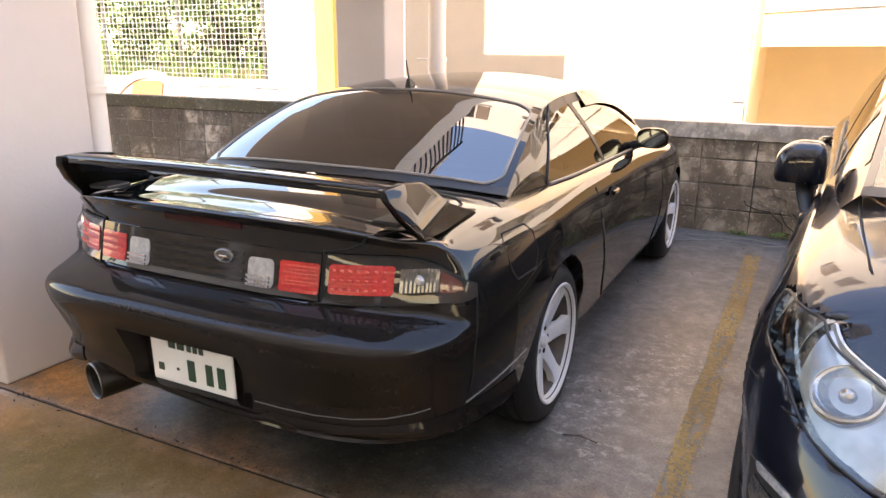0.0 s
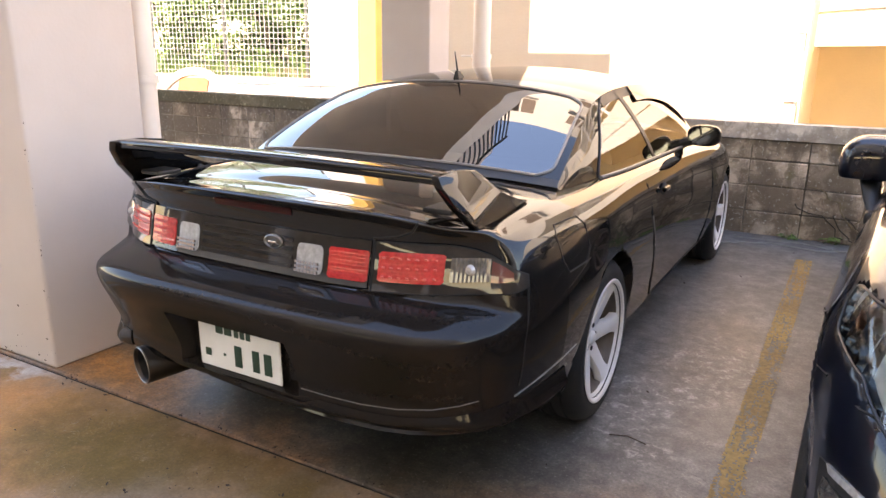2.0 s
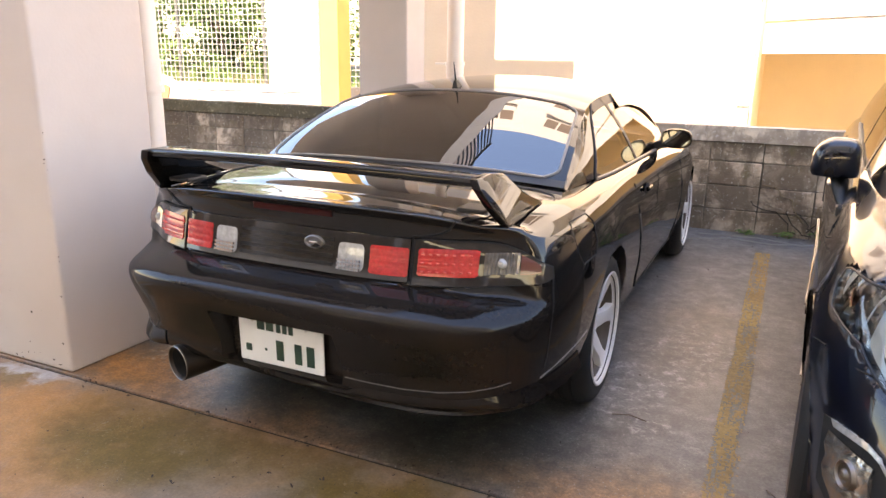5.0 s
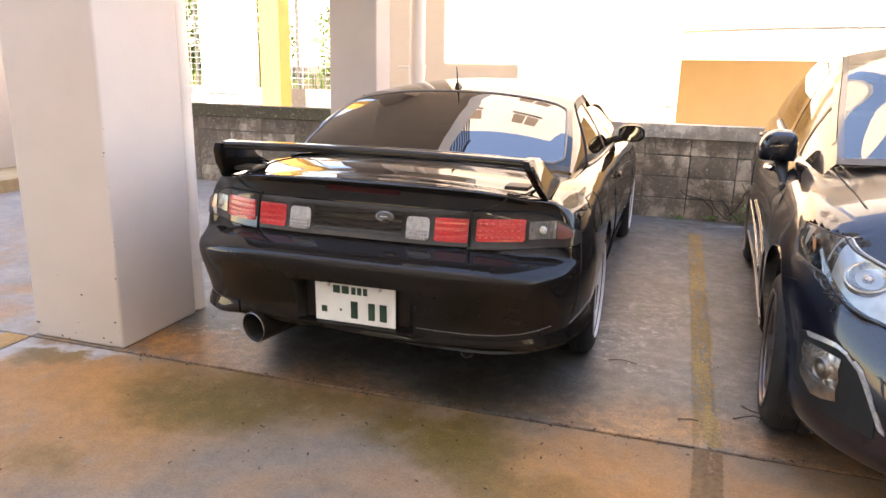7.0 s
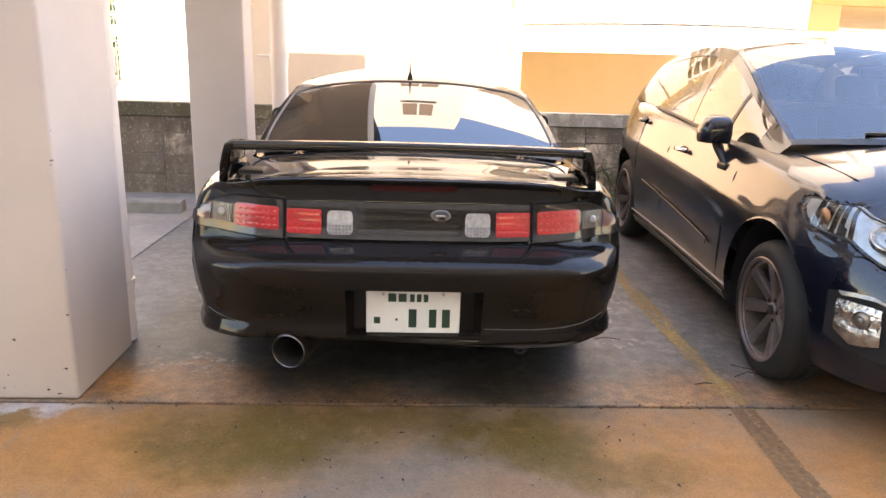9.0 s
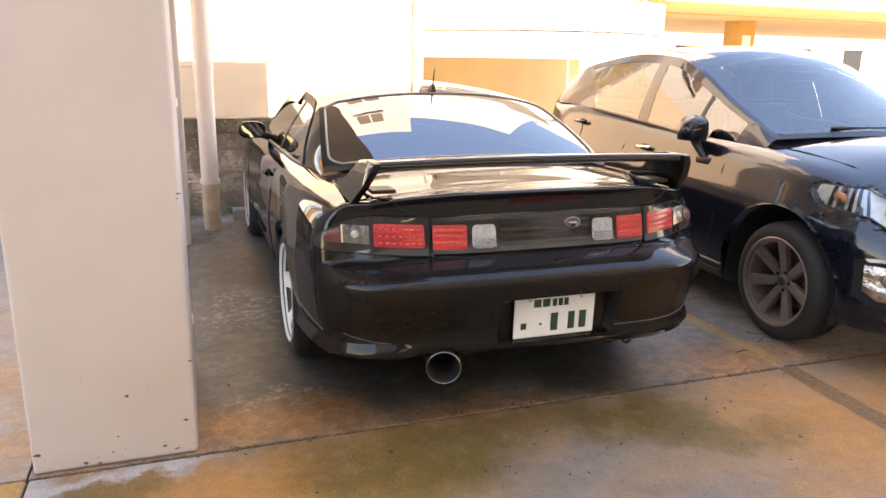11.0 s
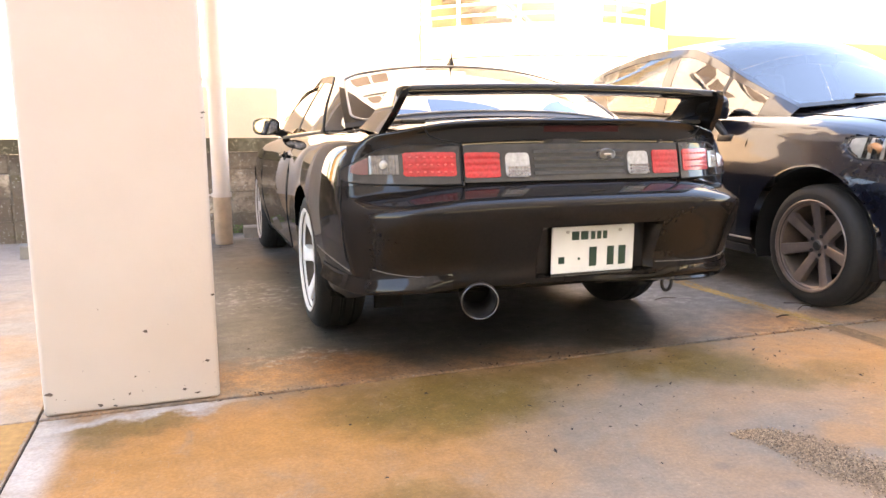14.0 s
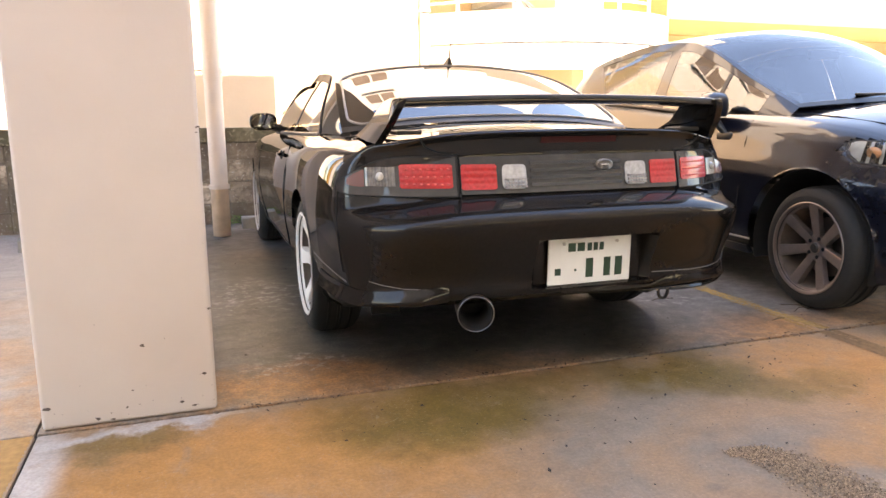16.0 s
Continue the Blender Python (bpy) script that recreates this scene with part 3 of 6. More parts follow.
CEIL = mat("ceiling_paint", (0.82, 0.77, 0.71), rough=0.9, amount=0.06, scale=4)
# Slab and unseen storey are sized to cast the stepped shadow on the peach wall.
slab = setting("ceiling", box(-5.2, -1.9, 1.75, 5.6, 2.75, 3.25), CEIL, "plastered concrete slab over the parking bays", "ceiling")
setting("wall_upper", box(-4.4, -2.71, 1.75, 5.6, 3.25, 7.7), PLASTER, "unseen plain storey above the bays, sized to shade the peach wall", "wall")
balcony = thing("balcony_railing", "dark upright railing bars along the storey above the bays", "railing", pose(-1.93, 0, 3.25))
for y in np.linspace(1.85, 4.5, 27):
    part("railing_bar", rod((0, y, 0), (0, y, 1.1), .012, 6), PLASTIC, balcony)
part("railing_top", rod((0, 1.8, 1.12), (0, 4.55, 1.12), .025, 8), PLASTIC, balcony)
TAN_WALL = mat("tan_render", (0.68, 0.62, 0.55), rough=0.85, amount=0.1, scale=3)
# Brown for cornice and windows; on the south ground floor it stands for shade.
SHADE_WALL = mat("brown_shade_render", (0.26, 0.20, 0.16), rough=0.9, amount=0.2, scale=2)
# Unseen block, tall enough to keep the sun off drive and bays.
setting("wall_south", box(-16, 30, -9.0, -7.0, 3.0, 24.3), TAN_WALL, "unseen plain tall pale building that keeps the sun off the bays", "wall")
# Unseen panels round an open strip, added to limit its light and reflection.
setting("wall_south_base", box(-30, 30, -13.2, -13.0, 0, 1.0), SHADE_WALL, "unseen low panel added under the open strip across the drive", "wall")
setting("wall_south_infill", box(-30, -9, -13.3, -13.21, 0, 2.9), SHADE_WALL, "unseen panel added to keep the bright strip out of the tail's reflection", "wall")
setting("wall_south_upper", box(-30, 30, -13.2, -13.0, 1.75, 2.9), SHADE_WALL, "unseen upper panel added to narrow the open strip across the drive", "wall")
setting("ceiling_south", box(-30, 30, -13.0, -9.0, 2.9, 3.0), SHADE_WALL, "unseen brown soffit added over the ground floor across the drive", "ceiling")
setting("floor_south", box(-30, 30, -13.0, -7.0, -0.1, -0.005), BAY, "unseen floor added below the building across the drive", "floor")
for i in range(8):
    setting("column_south", box(-21 + 6 * i, -20.4 + 6 * i, -7.7, -7.1, 0, 3.0), PLASTER, "unseen plain pillar of the building across the drive", "pillar")

# ---- beyond the wall: peach house with a curved landing ----
setting("wall_peach", box(-3.6, -0.30, 6.7, 7.0, 0.0, 2.75), PEACH, "peach rendered house wall lit by the sun", "wall")
setting("wall_peach_upper", box(-3.6, -0.30, 6.7, 7.0, 2.75, 6.7), WHITE_WALL, "pale upper storey of the house", "wall")
setting("wall_return", box(-0.60, -0.30, 7.0, 10.2, 0.0, 3.6), YELLOW, "yellow rendered side wall", "wall")
setting("wall_stair", box(-0.30, 2.45, 8.6, 8.8, 0.0, 1.9), YELLOW, "yellow rendered wall under the landing", "wall")
setting("wall_stair_upper", box(-0.30, 4.9, 10.0, 10.2, 1.9, 3.3), YELLOW, "yellow rendered wall behind the landing", "wall")
setting("wall_stair_top", box(-0.30, 4.9, 10.0, 10.2, 3.3, 9.5), WHITE_WALL, "white rendered wall above the landing", "wall")
ARC = [(-.30 + 2.95 * f, 6.38 + 1.15 * abs(1 - f * 1.55) ** 2.1) for f in np.linspace(0, 1, 33)]


def curved(z0, z1, d0, d1):
    """A band along the landing's curved edge between two heights and two depths."""
    rows = []
    for (x, y) in ARC:
        rows.append([(x, y + d0, z0), (x, y + d0, z1), (x, y + d1, z1), (x, y + d1, z0)])
    bm = sheet(rows, closed=True)
    bm.faces.new([bm.verts[k] for k in range(4)]) if bm.verts.ensure_lookup_table() is None else None
    return bm


landing = thing("landing", "curved white rendered landing with a railing on top", "landing")
part("parapet", curved(1.43, 1.72, .012, .16), WHITE_WALL, landing, smooth=30)
part("parapet_band", curved(1.724, 2.06, 0, .16), WHITE_WALL, landing, smooth=30)
part("landing_floor", sheet([[(x, y + .16, 1.98), (x, 10.0, 1.98)] for x, y in ARC]), WHITE_WALL, landing)
part("landing_soffit", sheet([[(x, y + .16, 1.86), (x, 10.0, 1.86)] for x, y in ARC]), YELLOW, landing)
rail = thing("railing", "white tubular railing along the curved landing", "railing")
RAIL = mat("white_rail", (0.85, 0.84, 0.82), rough=0.4, amount=0.04)
for k in range(5):
    z = 2.17 + .117 * k
    part("rail_bar", tube([(x, y + .07, z) for x, y in ARC[:29]], .024 if k == 4 else .014, 8), RAIL, rail, smooth=True)
for k in (1, 5, 11, 17, 19, 23, 28):
    x, y = ARC[k]
    part("rail_post", rod((x, y + .07, 2.05), (x, y + .07, 2.64), .02, 10), RAIL, rail)
# windows high on the house, mirrored in the cars' glass
for i, (x, z) in enumerate(((-3.0, 3.6), (-1.6, 3.6), (-3.0, 5.2), (-1.6, 5.2))):
    w = setting("window_%d" % (i + 1), box(x, x + .62, 6.66, 6.697, z, z + .66, .004), SHADE_WALL, "brown shuttered window high on the house", "window")
    part("window_frame", box(x - .05, x + .67, 6.64, 6.68, z - .06, z - .002, .004), WHITE_WALL, w)
    part("window_mullion", box(x + .29, x + .33, 6.635, 6.658, z, z + .66), WHITE_WALL, w)
stair = thing("outside_stair", "pale concrete stair against the yellow wall", "stair")
for k in range(9):
    part("step", box(.25 + .24 * k, .52 + .24 * k, 9.0, 9.98, 2.0 + .17 * (8 - k), 2.17 + .17 * (8 - k), .005), WHITE_WALL, stair)
part("stair_string", tube([(.2, 8.98, 3.7), (2.4, 8.98, 2.15)], .035, 6), PLASTER, stair)
part("stair_rail", tube([(.2, 8.98, 4.4), (2.4, 8.98, 2.95)], .010, 6), PLASTIC, stair)
# Added out of view: blocks the sun from the yellow wall behind the railing.
setting("landing_shade_slab", box(-0.30, 2.9, 6.95, 10.0, 4.0, 4.2), WHITE_WALL, "unseen flat slab added to shade the wall behind the landing", "roof")
setting("landing_column", box(2.98, 3.34, 9.2, 9.55, 0, 1.98), YELLOW, "square yellow column under the landing", "pillar")

# the open ground floor of the next block, far off to the right
setting("slab_east", box(3.77, 20, 8.3, 9.99, 2.27, 2.75), STRAW, "yellow soffit of the next block's open ground floor", "ceiling")
setting("slab_east_back", box(3.77, 20, 10.21, 15.5, 2.27, 2.75), STRAW, "yellow soffit of the next block", "ceiling")
setting("wall_east", box(3.77, 20, 8.3, 8.6, 2.75, 5.5), WHITE_WALL, "white rendered wall of the next block", "wall")
setting("column_east", box(7.40, 7.80, 11.0, 11.4, 0, 2.27), TONED_YELLOW, "square yellow column with a small white notice", "pillar")
part("notice", box(7.5, 7.70, 10.985, 10.998, 1.75, 2.0), RAIL, bpy.data.objects["column_east"])
far = thing("far_building", "long white sunlit building with small windows", "building", pose(26, 30, 0))
part("wall", box(-26, 30, 0, 4, 0, 9), WHITE_WALL, far)
part("cornice", box(-26, 30, -.35, 0, 3.0, 3.4), SHADE_WALL, far)
for c in range(14):
    for z in (1.3, 4.4):
        w = part("window", box(-24 + 3.6 * c, -22.7 + 3.6 * c, -.03, .05, z, z + 1.2), PLASTIC, far)

# ---- left: columns, low wall, mesh fence and garden ----
setting("column_yellow", box(-6.09, -5.78, 8.55, 8.86, 0, 5.0), TONED_YELLOW, "square yellow column beyond the block wall", "pillar")
setting("column_white", box(-7.95, -6.95, 9.75, 9.9, 0, 5.0), WHITE_WALL, "broad white sunlit wall pier", "wall")
setting("pier_white", box(-5.55, -3.5, 9.75, 9.9, 0, 5.0), WHITE_WALL, "broad white sunlit wall pier", "wall")
setting("wall_low", box(-16, -3.5, 9.3, 9.45, 0, .90), CAP_P, "low pale concrete garden wall", "wall")
fence = thing("mesh_fence", "tall white wire mesh fence on posts", "fence", pose(0, 10.0, .85))
WIRE = mat("white_wire", (0.60, 0.60, 0.58), rough=0.5, amount=0.05)
POST = mat("grey_post", (0.16, 0.16, 0.15), rough=0.6, amount=0.2)
for k in range(7):
    x = -14.1 + 1.95 * k
    part("post", rod((x, .03, 0), (x, .03, 3.4), .03, 10), POST, fence)
    if k < 6:
        bm = bmesh.new()
        for i in range(20):
            xx = x + 1.95 * i / 19
            box(xx - .003, xx + .003, -.004, .004, .05, 3.4, 0, bm)
        for i in range(35):
            zz = .05 + 3.35 * i / 34
            box(x, x + 1.95, -.009, -.003, zz - .003, zz + .003, 0, bm)
        part("mesh_panel", bm, WIRE, fence)
bpy.data.objects["mesh_fence"].matrix_basis = pose(0, 10.0, .60)

LEAF = bpy.data.materials.new("leaf")
LEAF.use_nodes = True
n, k = LEAF.node_tree.nodes, LEAF.node_tree.links
gi = n.new("ShaderNodeNewGeometry")
cr = n.new("ShaderNodeValToRGB")
cr.color_ramp.elements[0].color, cr.color_ramp.elements[1].color = (.045, .095, .022, 1), (.17, .27, .07, 1)
k.new(gi.outputs["Random Per Island"], cr.inputs[0])
k.new(cr.outputs[0], n["Principled BSDF"].inputs["Base Color"])
n["Principled BSDF"].inputs["Roughness"].default_value = 0.55
BARK = mat("bark", (0.10, 0.075, 0.05), rough=0.95, amount=0.4, scale=20, bump=0.5, bump_scale=40)


def leaves(bm, rng, centre, radius, count, size):
    for _ in range(count):
        d = Vector((rng.gauss(0, 1), rng.gauss(0, 1), rng.gauss(0, 1))).normalized() * (rng.random() ** .45)
        p = Vector(centre) + Vector((d.x * radius[0], d.y * radius[1], d.z * radius[2]))
        s = size * rng.uniform(.5, 1.3)
        q = Euler((rng.uniform(-.9, .9), rng.uniform(-.9, .9), rng.uniform(0, 6.3))).to_matrix()
        pts = [Vector((0, -s, 0)), Vector((s * .34, 0, s * .1)), Vector((0, s, -s * .15)), Vector((-s * .34, 0, s * .1))]
        bm.faces.new([bm.verts.new(p + q @ v) for v in pts])


def shrub(name, label, x, y, h, w, seed, count, size):
    rng = random.Random(seed)
    t = thing(name, label, "shrub", pose(x, y, 0), group="garden shrubs")
    for i in range(5):
        a = rng.uniform(0, 6.28)
        top = (w * .5 * math.cos(a), w * .4 * math.sin(a), h * rng.uniform(.6, .85))
        part("limb", tube([(0, 0, 0), (top[0] * .3, top[1] * .3, top[2] * .5), top], .025, 6), BARK, t)
    bm = bmesh.new()
    for i in range(11):
        c = (rng.uniform(-w, w) * .7, rng.uniform(-w, w) * .4, h * rng.uniform(.3, .98))
        leaves(bm, rng, c, (w * .42, w * .35, h * .16), count // 11, size)
    part("crown", bm, LEAF, t)
    return t


shrub("shrub", "dense dark green garden shrub behind the fence", -10.3, 11.6, 3.0, 1.2, 1, 3200, .10)
shrub("shrub", "dense dark green garden shrub behind the fence", -8.6, 12.2, 3.4, 1.2, 2, 3200, .10)
shrub("shrub", "tall green garden shrub behind the fence", -12.6, 12.0, 3.4, 1.4, 3, 3200, .11)
shrub("shrub", "green garden shrub behind the fence", -6.2, 12.6, 3.2, 1.1, 4, 2400, .10)
shrub("shrub", "tall dark green garden shrub behind the fence", -14.2, 12.2, 3.4, 1.3, 5, 3200, .11)
shrub("shrub", "tall dark green garden shrub behind the fence", -11.4, 12.9, 3.6, 1.3, 6, 3200, .10)
palm = thing("palm_bush", "bright green spiky palm bush behind the fence", "plant", pose(-12.75, 10.75, .35))
rng = random.Random(9)
for i in range(26):
    a, e, L = rng.uniform(0, 6.28), rng.uniform(.6, 1.4), rng.uniform(1.2, 2.1)
    bm = bmesh.new()
    rows = []
    for j in range(9):
        f = j / 8
        r = L * f * math.cos(e) * (1 + .3 * f)
        z = L * f * math.sin(e) - .55 * f * f * L * math.cos(e)
        w = .075 * math.sin(math.pi * min(1, f * .93 + .07)) + .004
        o = Vector((-math.sin(a), math.cos(a), 0)) * w
        c = Vector((r * math.cos(a), r * math.sin(a), z))
        rows.append([c - o, c + Vector((0, 0, .02)), c + o])
    sheet(rows, bm)
    part("frond", bm, LEAF, palm, smooth=True)
bm = bmesh.new()
rng = random.Random(21)
for i in range(2200):
    x, y = rng.uniform(-15, -3.6), rng.uniform(9.5, 11.2)
    h, a = rng.uniform(.15, .45), rng.uniform(0, 6.28)
    z0 = .55 + .25 * (y - 9.5)
    d = Vector((math.cos(a), math.sin(a), 0)) * .012
    t = Vector((rng.uniform(-.12, .12), rng.uniform(-.12, .12), h))
    c = Vector((x, y, z0))
    bm.faces.new([bm.verts.new(c - d), bm.verts.new(c + d), bm.verts.new(c + t)])
tagged(part("long_grass", bm, LEAF), "long bright grass along the fence foot", "grass", kind="stuff")
setting("garden_bank", sheet([[(-16, 9.45, .6), (-3.5, 9.45, .6)], [(-16, 11.4, 1.0), (-3.5, 11.4, 1.0)], [(-16, 14, 1.2), (-3.5, 14, 1.2)]]), mat("soil", (.16, .12, .08), rough=1, amount=.4, scale=6), "grassy garden bank behind the low wall", "ground")

# round table top and crates behind the block wall
disc = thing("round_table_top", "round wooden table top with pale rim leaning behind the wall", "table top", pose(-7.75, 6.95, .48, 72, 0, 8))
PALE_RIM = mat("pale_rim", (0.50, 0.40, 0.32), rough=0.6, amount=0.15)
WOOD = mat("orange_wood", (0.30, 0.13, 0.05), rough=0.6, amount=0.25, scale=14)
part("rim", lathe([(.53, -.02), (.64, -.02), (.645, .0), (.64, .03), (.53, .03), (.53, -.02)], 48), PALE_RIM, disc, smooth=40)
for i in range(5):
    z0 = -.5 + .2 * i
    hw = math.sqrt(max(.01, .53 ** 2 - (abs(z0 + .1) + .07) ** 2)) if abs(z0 + .1) < .44 else .2
    part("plank", box(-hw, hw, z0 + .004, z0 + .196, -.012, .014, .004), WOOD, disc)
part("batten", box(-.45, .45, .22, .29, .014, .04, .004), PALE_RIM, disc)
for x, w in ((-6.95, .5), (-5.95, .42)):
    t = thing("crate", "pale sunlit plastic crate behind the wall", "crate", pose(x, 7.45, 0), group="crates behind the wall")
    part("crate_body", box(-w / 2, w / 2, -.18, .18, 0, .90, .02), RAIL, t)
    part("crate_lid", box(-w / 2 - .015, w / 2 + .015, -.195, .195, .90, .93, .01), RAIL, t)

KERB = mat("kerb_paint", (0.50, 0.36, 0.20), rough=0.8, amount=0.25, scale=9)
setting("kerb", box(-11, -6.55, 1.9, 6.0, -.02, .13, .012), KERB, "raised kerb with faded orange paint", "kerb")
pillar("pillar_side", -7.75, -7.2, 4.9, 5.4)
# ---- wheel stops ----
STOP = mat("stop_concrete", (0.33, 0.30, 0.26), rough=0.9, amount=0.25, scale=12, bump=0.3, bump_scale=70)


def wheel_stop(x0, x1, y, label):
    own = bmesh.new()
    prof = [(0, 0), (.015, .085), (.03, .098), (.12, .098), (.135, .085), (.15, 0)]
    rows = [[(x, y + a, z + .001) for a, z in prof] for x in np.linspace(x0, x1, 5)]
    sheet(rows, own, closed=True)
    own.verts.ensure_lookup_table()
    own.faces.new([own.verts[k] for k in range(6)])
    own.faces.new([own.verts[-6 + k] for k in range(6)])
    return tagged(part("wheel_stop", own, STOP), label, "wheel stop", group="wheel stops")


wheel_stop(-2.345, -1.75, 5.62, "low grey concrete wheel stop before the front tyre")
wheel_stop(-3.93, -3.33, 5.08, "low concrete wheel stop with faded yellow top")

# ---- litter: grit patch, dead leaves, twigs, weeds ----
GRIT = bpy.data.materials.new("grit")
GRIT.use_nodes = True
n, k = GRIT.node_tree.nodes, GRIT.node_tree.links
gi = n.new("ShaderNodeNewGeometry")
cr = n.new("ShaderNodeValToRGB")
cr.color_ramp.elements[0].color, cr.color_ramp.elements[1].color = (.085, .050, .028, 1), (.44, .285, .175, 1)
k.new(gi.outputs["Random Per Island"], cr.inputs[0])
k.new(cr.outputs[0], n["Principled BSDF"].inputs["Base Color"])
n["Principled BSDF"].inputs["Roughness"].default_value = .9
rng = random.Random(5)
bm = bmesh.new()
spine = [(-1.295, .895, .012), (-1.235, .87, .045), (-1.20, .80, .06), (-1.19, .72, .075), (-1.17, .64, .085), (-1.15, .55, .08), (-1.10, .46, .075), (-1.04, .38, .06), (-.98, .30, .03)]
for i in range(9500):
    f = rng.random() * (len(spine) - 1.001)
    j = int(f)
    u = f - j
    c = [spine[j][q] + (spine[j + 1][q] - spine[j][q]) * u for q in range(3)]
    w = max(-1.1, min(1.1, rng.gauss(0, .5)))
    x, y = c[0] + w * c[2] * 1.15 + rng.gauss(0, .008), c[1] + w * c[2] * .5 + rng.gauss(0, .008)
    s = rng.uniform(.0020, .0044)
    p = Vector((x, y, s * .6))
    vs = [bm.verts.new(p + Vector((s * rng.uniform(.6, 1.2) * a, s * rng.uniform(.6, 1.2) * b, s * rng.uniform(.5, 1) * d))) for a, b, d in ((1, 0, 0), (-.5, .87, 0), (-.5, -.87, 0), (0, 0, 1))]
    for q in ((0, 1, 3), (1, 2, 3), (2, 0, 3)):
        bm.faces.new([vs[e] for e in q])
tagged(part("grit_patch", bm, GRIT), "patch of loose tan grit on the concrete", "grit", kind="stuff")
DEAD = mat("dead_leaf", (0.06, 0.04, 0.03), rough=0.9, amount=0.4, scale=80)
bm = bmesh.new()
for i in range(950):
    r = rng.random()
    if r < .12:
        x, y = rng.gauss(.35, .35), 5.98 - abs(rng.gauss(0, .12))
    elif r < .45:
        x, y = rng.uniform(-2.6, 1.2), 1.70 + rng.gauss(0, .02)
    elif r < .8:
        x, y = rng.gauss(-1.2, .6), rng.gauss(1.45, .35)
    else:
        x, y = rng.uniform(-3.1, .0), rng.uniform(2.2, 5.7)
    s, a = .002 + .008 * rng.random() ** 3, rng.uniform(0, 6.28)
    q = Euler((rng.uniform(-.5, .5), rng.uniform(-.5, .5), a)).to_matrix()
    p = Vector((x, y, .0035))
    bm.faces.new([bm.verts.new(p + q @ Vector(v)) for v in ((-s, 0, 0), (0, -s * .5, .001), (s * 1.4, 0, 0), (0, s * .5, .001))])
tagged(part("leaf_litter", bm, DEAD), "scattered crumbs of dead leaf on the concrete", "litter", kind="stuff")


def fallen(name, label, x, y, size, seed, material=None):
    r = random.Random(seed)
    bm = bmesh.new()
    for i in range(5):
        p = Vector((r.uniform(-1, 1) * size, r.uniform(-.6, .6) * size, .004 + r.uniform(0, .004)))
        q = Euler((r.uniform(-.4, .4), r.uniform(-.4, .4), r.uniform(0, 6.28))).to_matrix()
        s = size * .8
        bm.faces.new([bm.verts.new(p + q @ Vector(v)) for v in ((-s, 0, 0), (0, -s * .4, .002), (s, 0, 0), (0, s * .4, .002))])
    return tagged(part(name, bm, material or DEAD), label, "leaf")


fallen("dead_leaf", "crumpled dark dead leaf on the drive", -2.177, .568, .018, 1)
fallen("dead_leaf", "small dark dead leaf on the drive", -1.337, 1.113, .010, 2)
fallen("dead_leaf", "dark dead leaf by the grit patch", -1.315, .885, .010, 3)
fallen("paper_scrap", "tiny white paper scrap on the drive", -2.833, .967, .017, 4, RAIL)
TWIG = mat("twig", (0.07, 0.05, 0.035), rough=0.9)
for pts in ([(-.19, 1.90, .004), (-.14, 1.915, .005), (-.11, 1.91, .004)], [(.06, 2.11, .004), (.09, 2.06, .012), (.13, 2.05, .008), (.12, 1.99, .004)], [(.02, 1.98, .004), (.1, 2.03, .006), (.16, 2.0, .004)], [(-.50, 2.40, .004), (-.44, 2.42, .006), (-.37, 2.40, .004)]):
    tagged(part("twig", tube(pts, .0022, 5), TWIG), "thin dark twig lying on the concrete", "twig", group="twigs on the floor")
VINE = mat("vine", (0.05, 0.04, 0.028), rough=0.9)
STRAW = mat("dry_straw", (0.34, 0.26, 0.15), rough=0.9, amount=0.4, scale=40)
rng = random.Random(31)
for i in range(17):
    x, z = rng.uniform(.15, .85), rng.uniform(.02, .2)
    pts = []
    for j in range(8):
        pts.append((x, 5.985 + rng.uniform(-.01, .004), z))
        x += rng.uniform(-.02, .09) * (1 if i % 2 else -1)
        z += rng.uniform(.0, .08)
    tagged(part("vine", tube(pts, .0048, 5), STRAW if i > 8 else VINE), "dry brown vine creeping up the block wall", "vine", group="vines on the wall")
bm = bmesh.new()
for c in ((.42, 5.93, .05), (.60, 5.92, .06), (.75, 5.9, .09), (-.2, 5.95, .02), (.1, 5.95, .03), (-2.75, 5.93, .04), (-2.35, 5.95, .04), (.5, 5.96, .22), (.38, 5.88, .10), (.46, 5.86, .07), (.33, 5.9, .05)):
    leaves(bm, rng, c, (.09, .05, c[2]), 40, .026)
tagged(part("weeds", bm, LEAF), "small green weeds along the foot of the wall", "weeds", kind="stuff")
WIRE_GREY = mat("grey_cord", (0.30, 0.29, 0.27), rough=0.7)
for pts in ([(-.62, 5.55, .005), (-.3, 5.72, .006), (.0, 5.66, .005), (.3, 5.8, .006), (.6, 5.78, .005)], [(-.55, 5.8, .005), (-.1, 5.84, .006), (.2, 5.72, .005), (.5, 5.88, .006)]):
    tagged(part("cord", tube(pts, .004, 5), WIRE_GREY), "thin grey cord lying along the wall", "cord", group="cords on the floor")

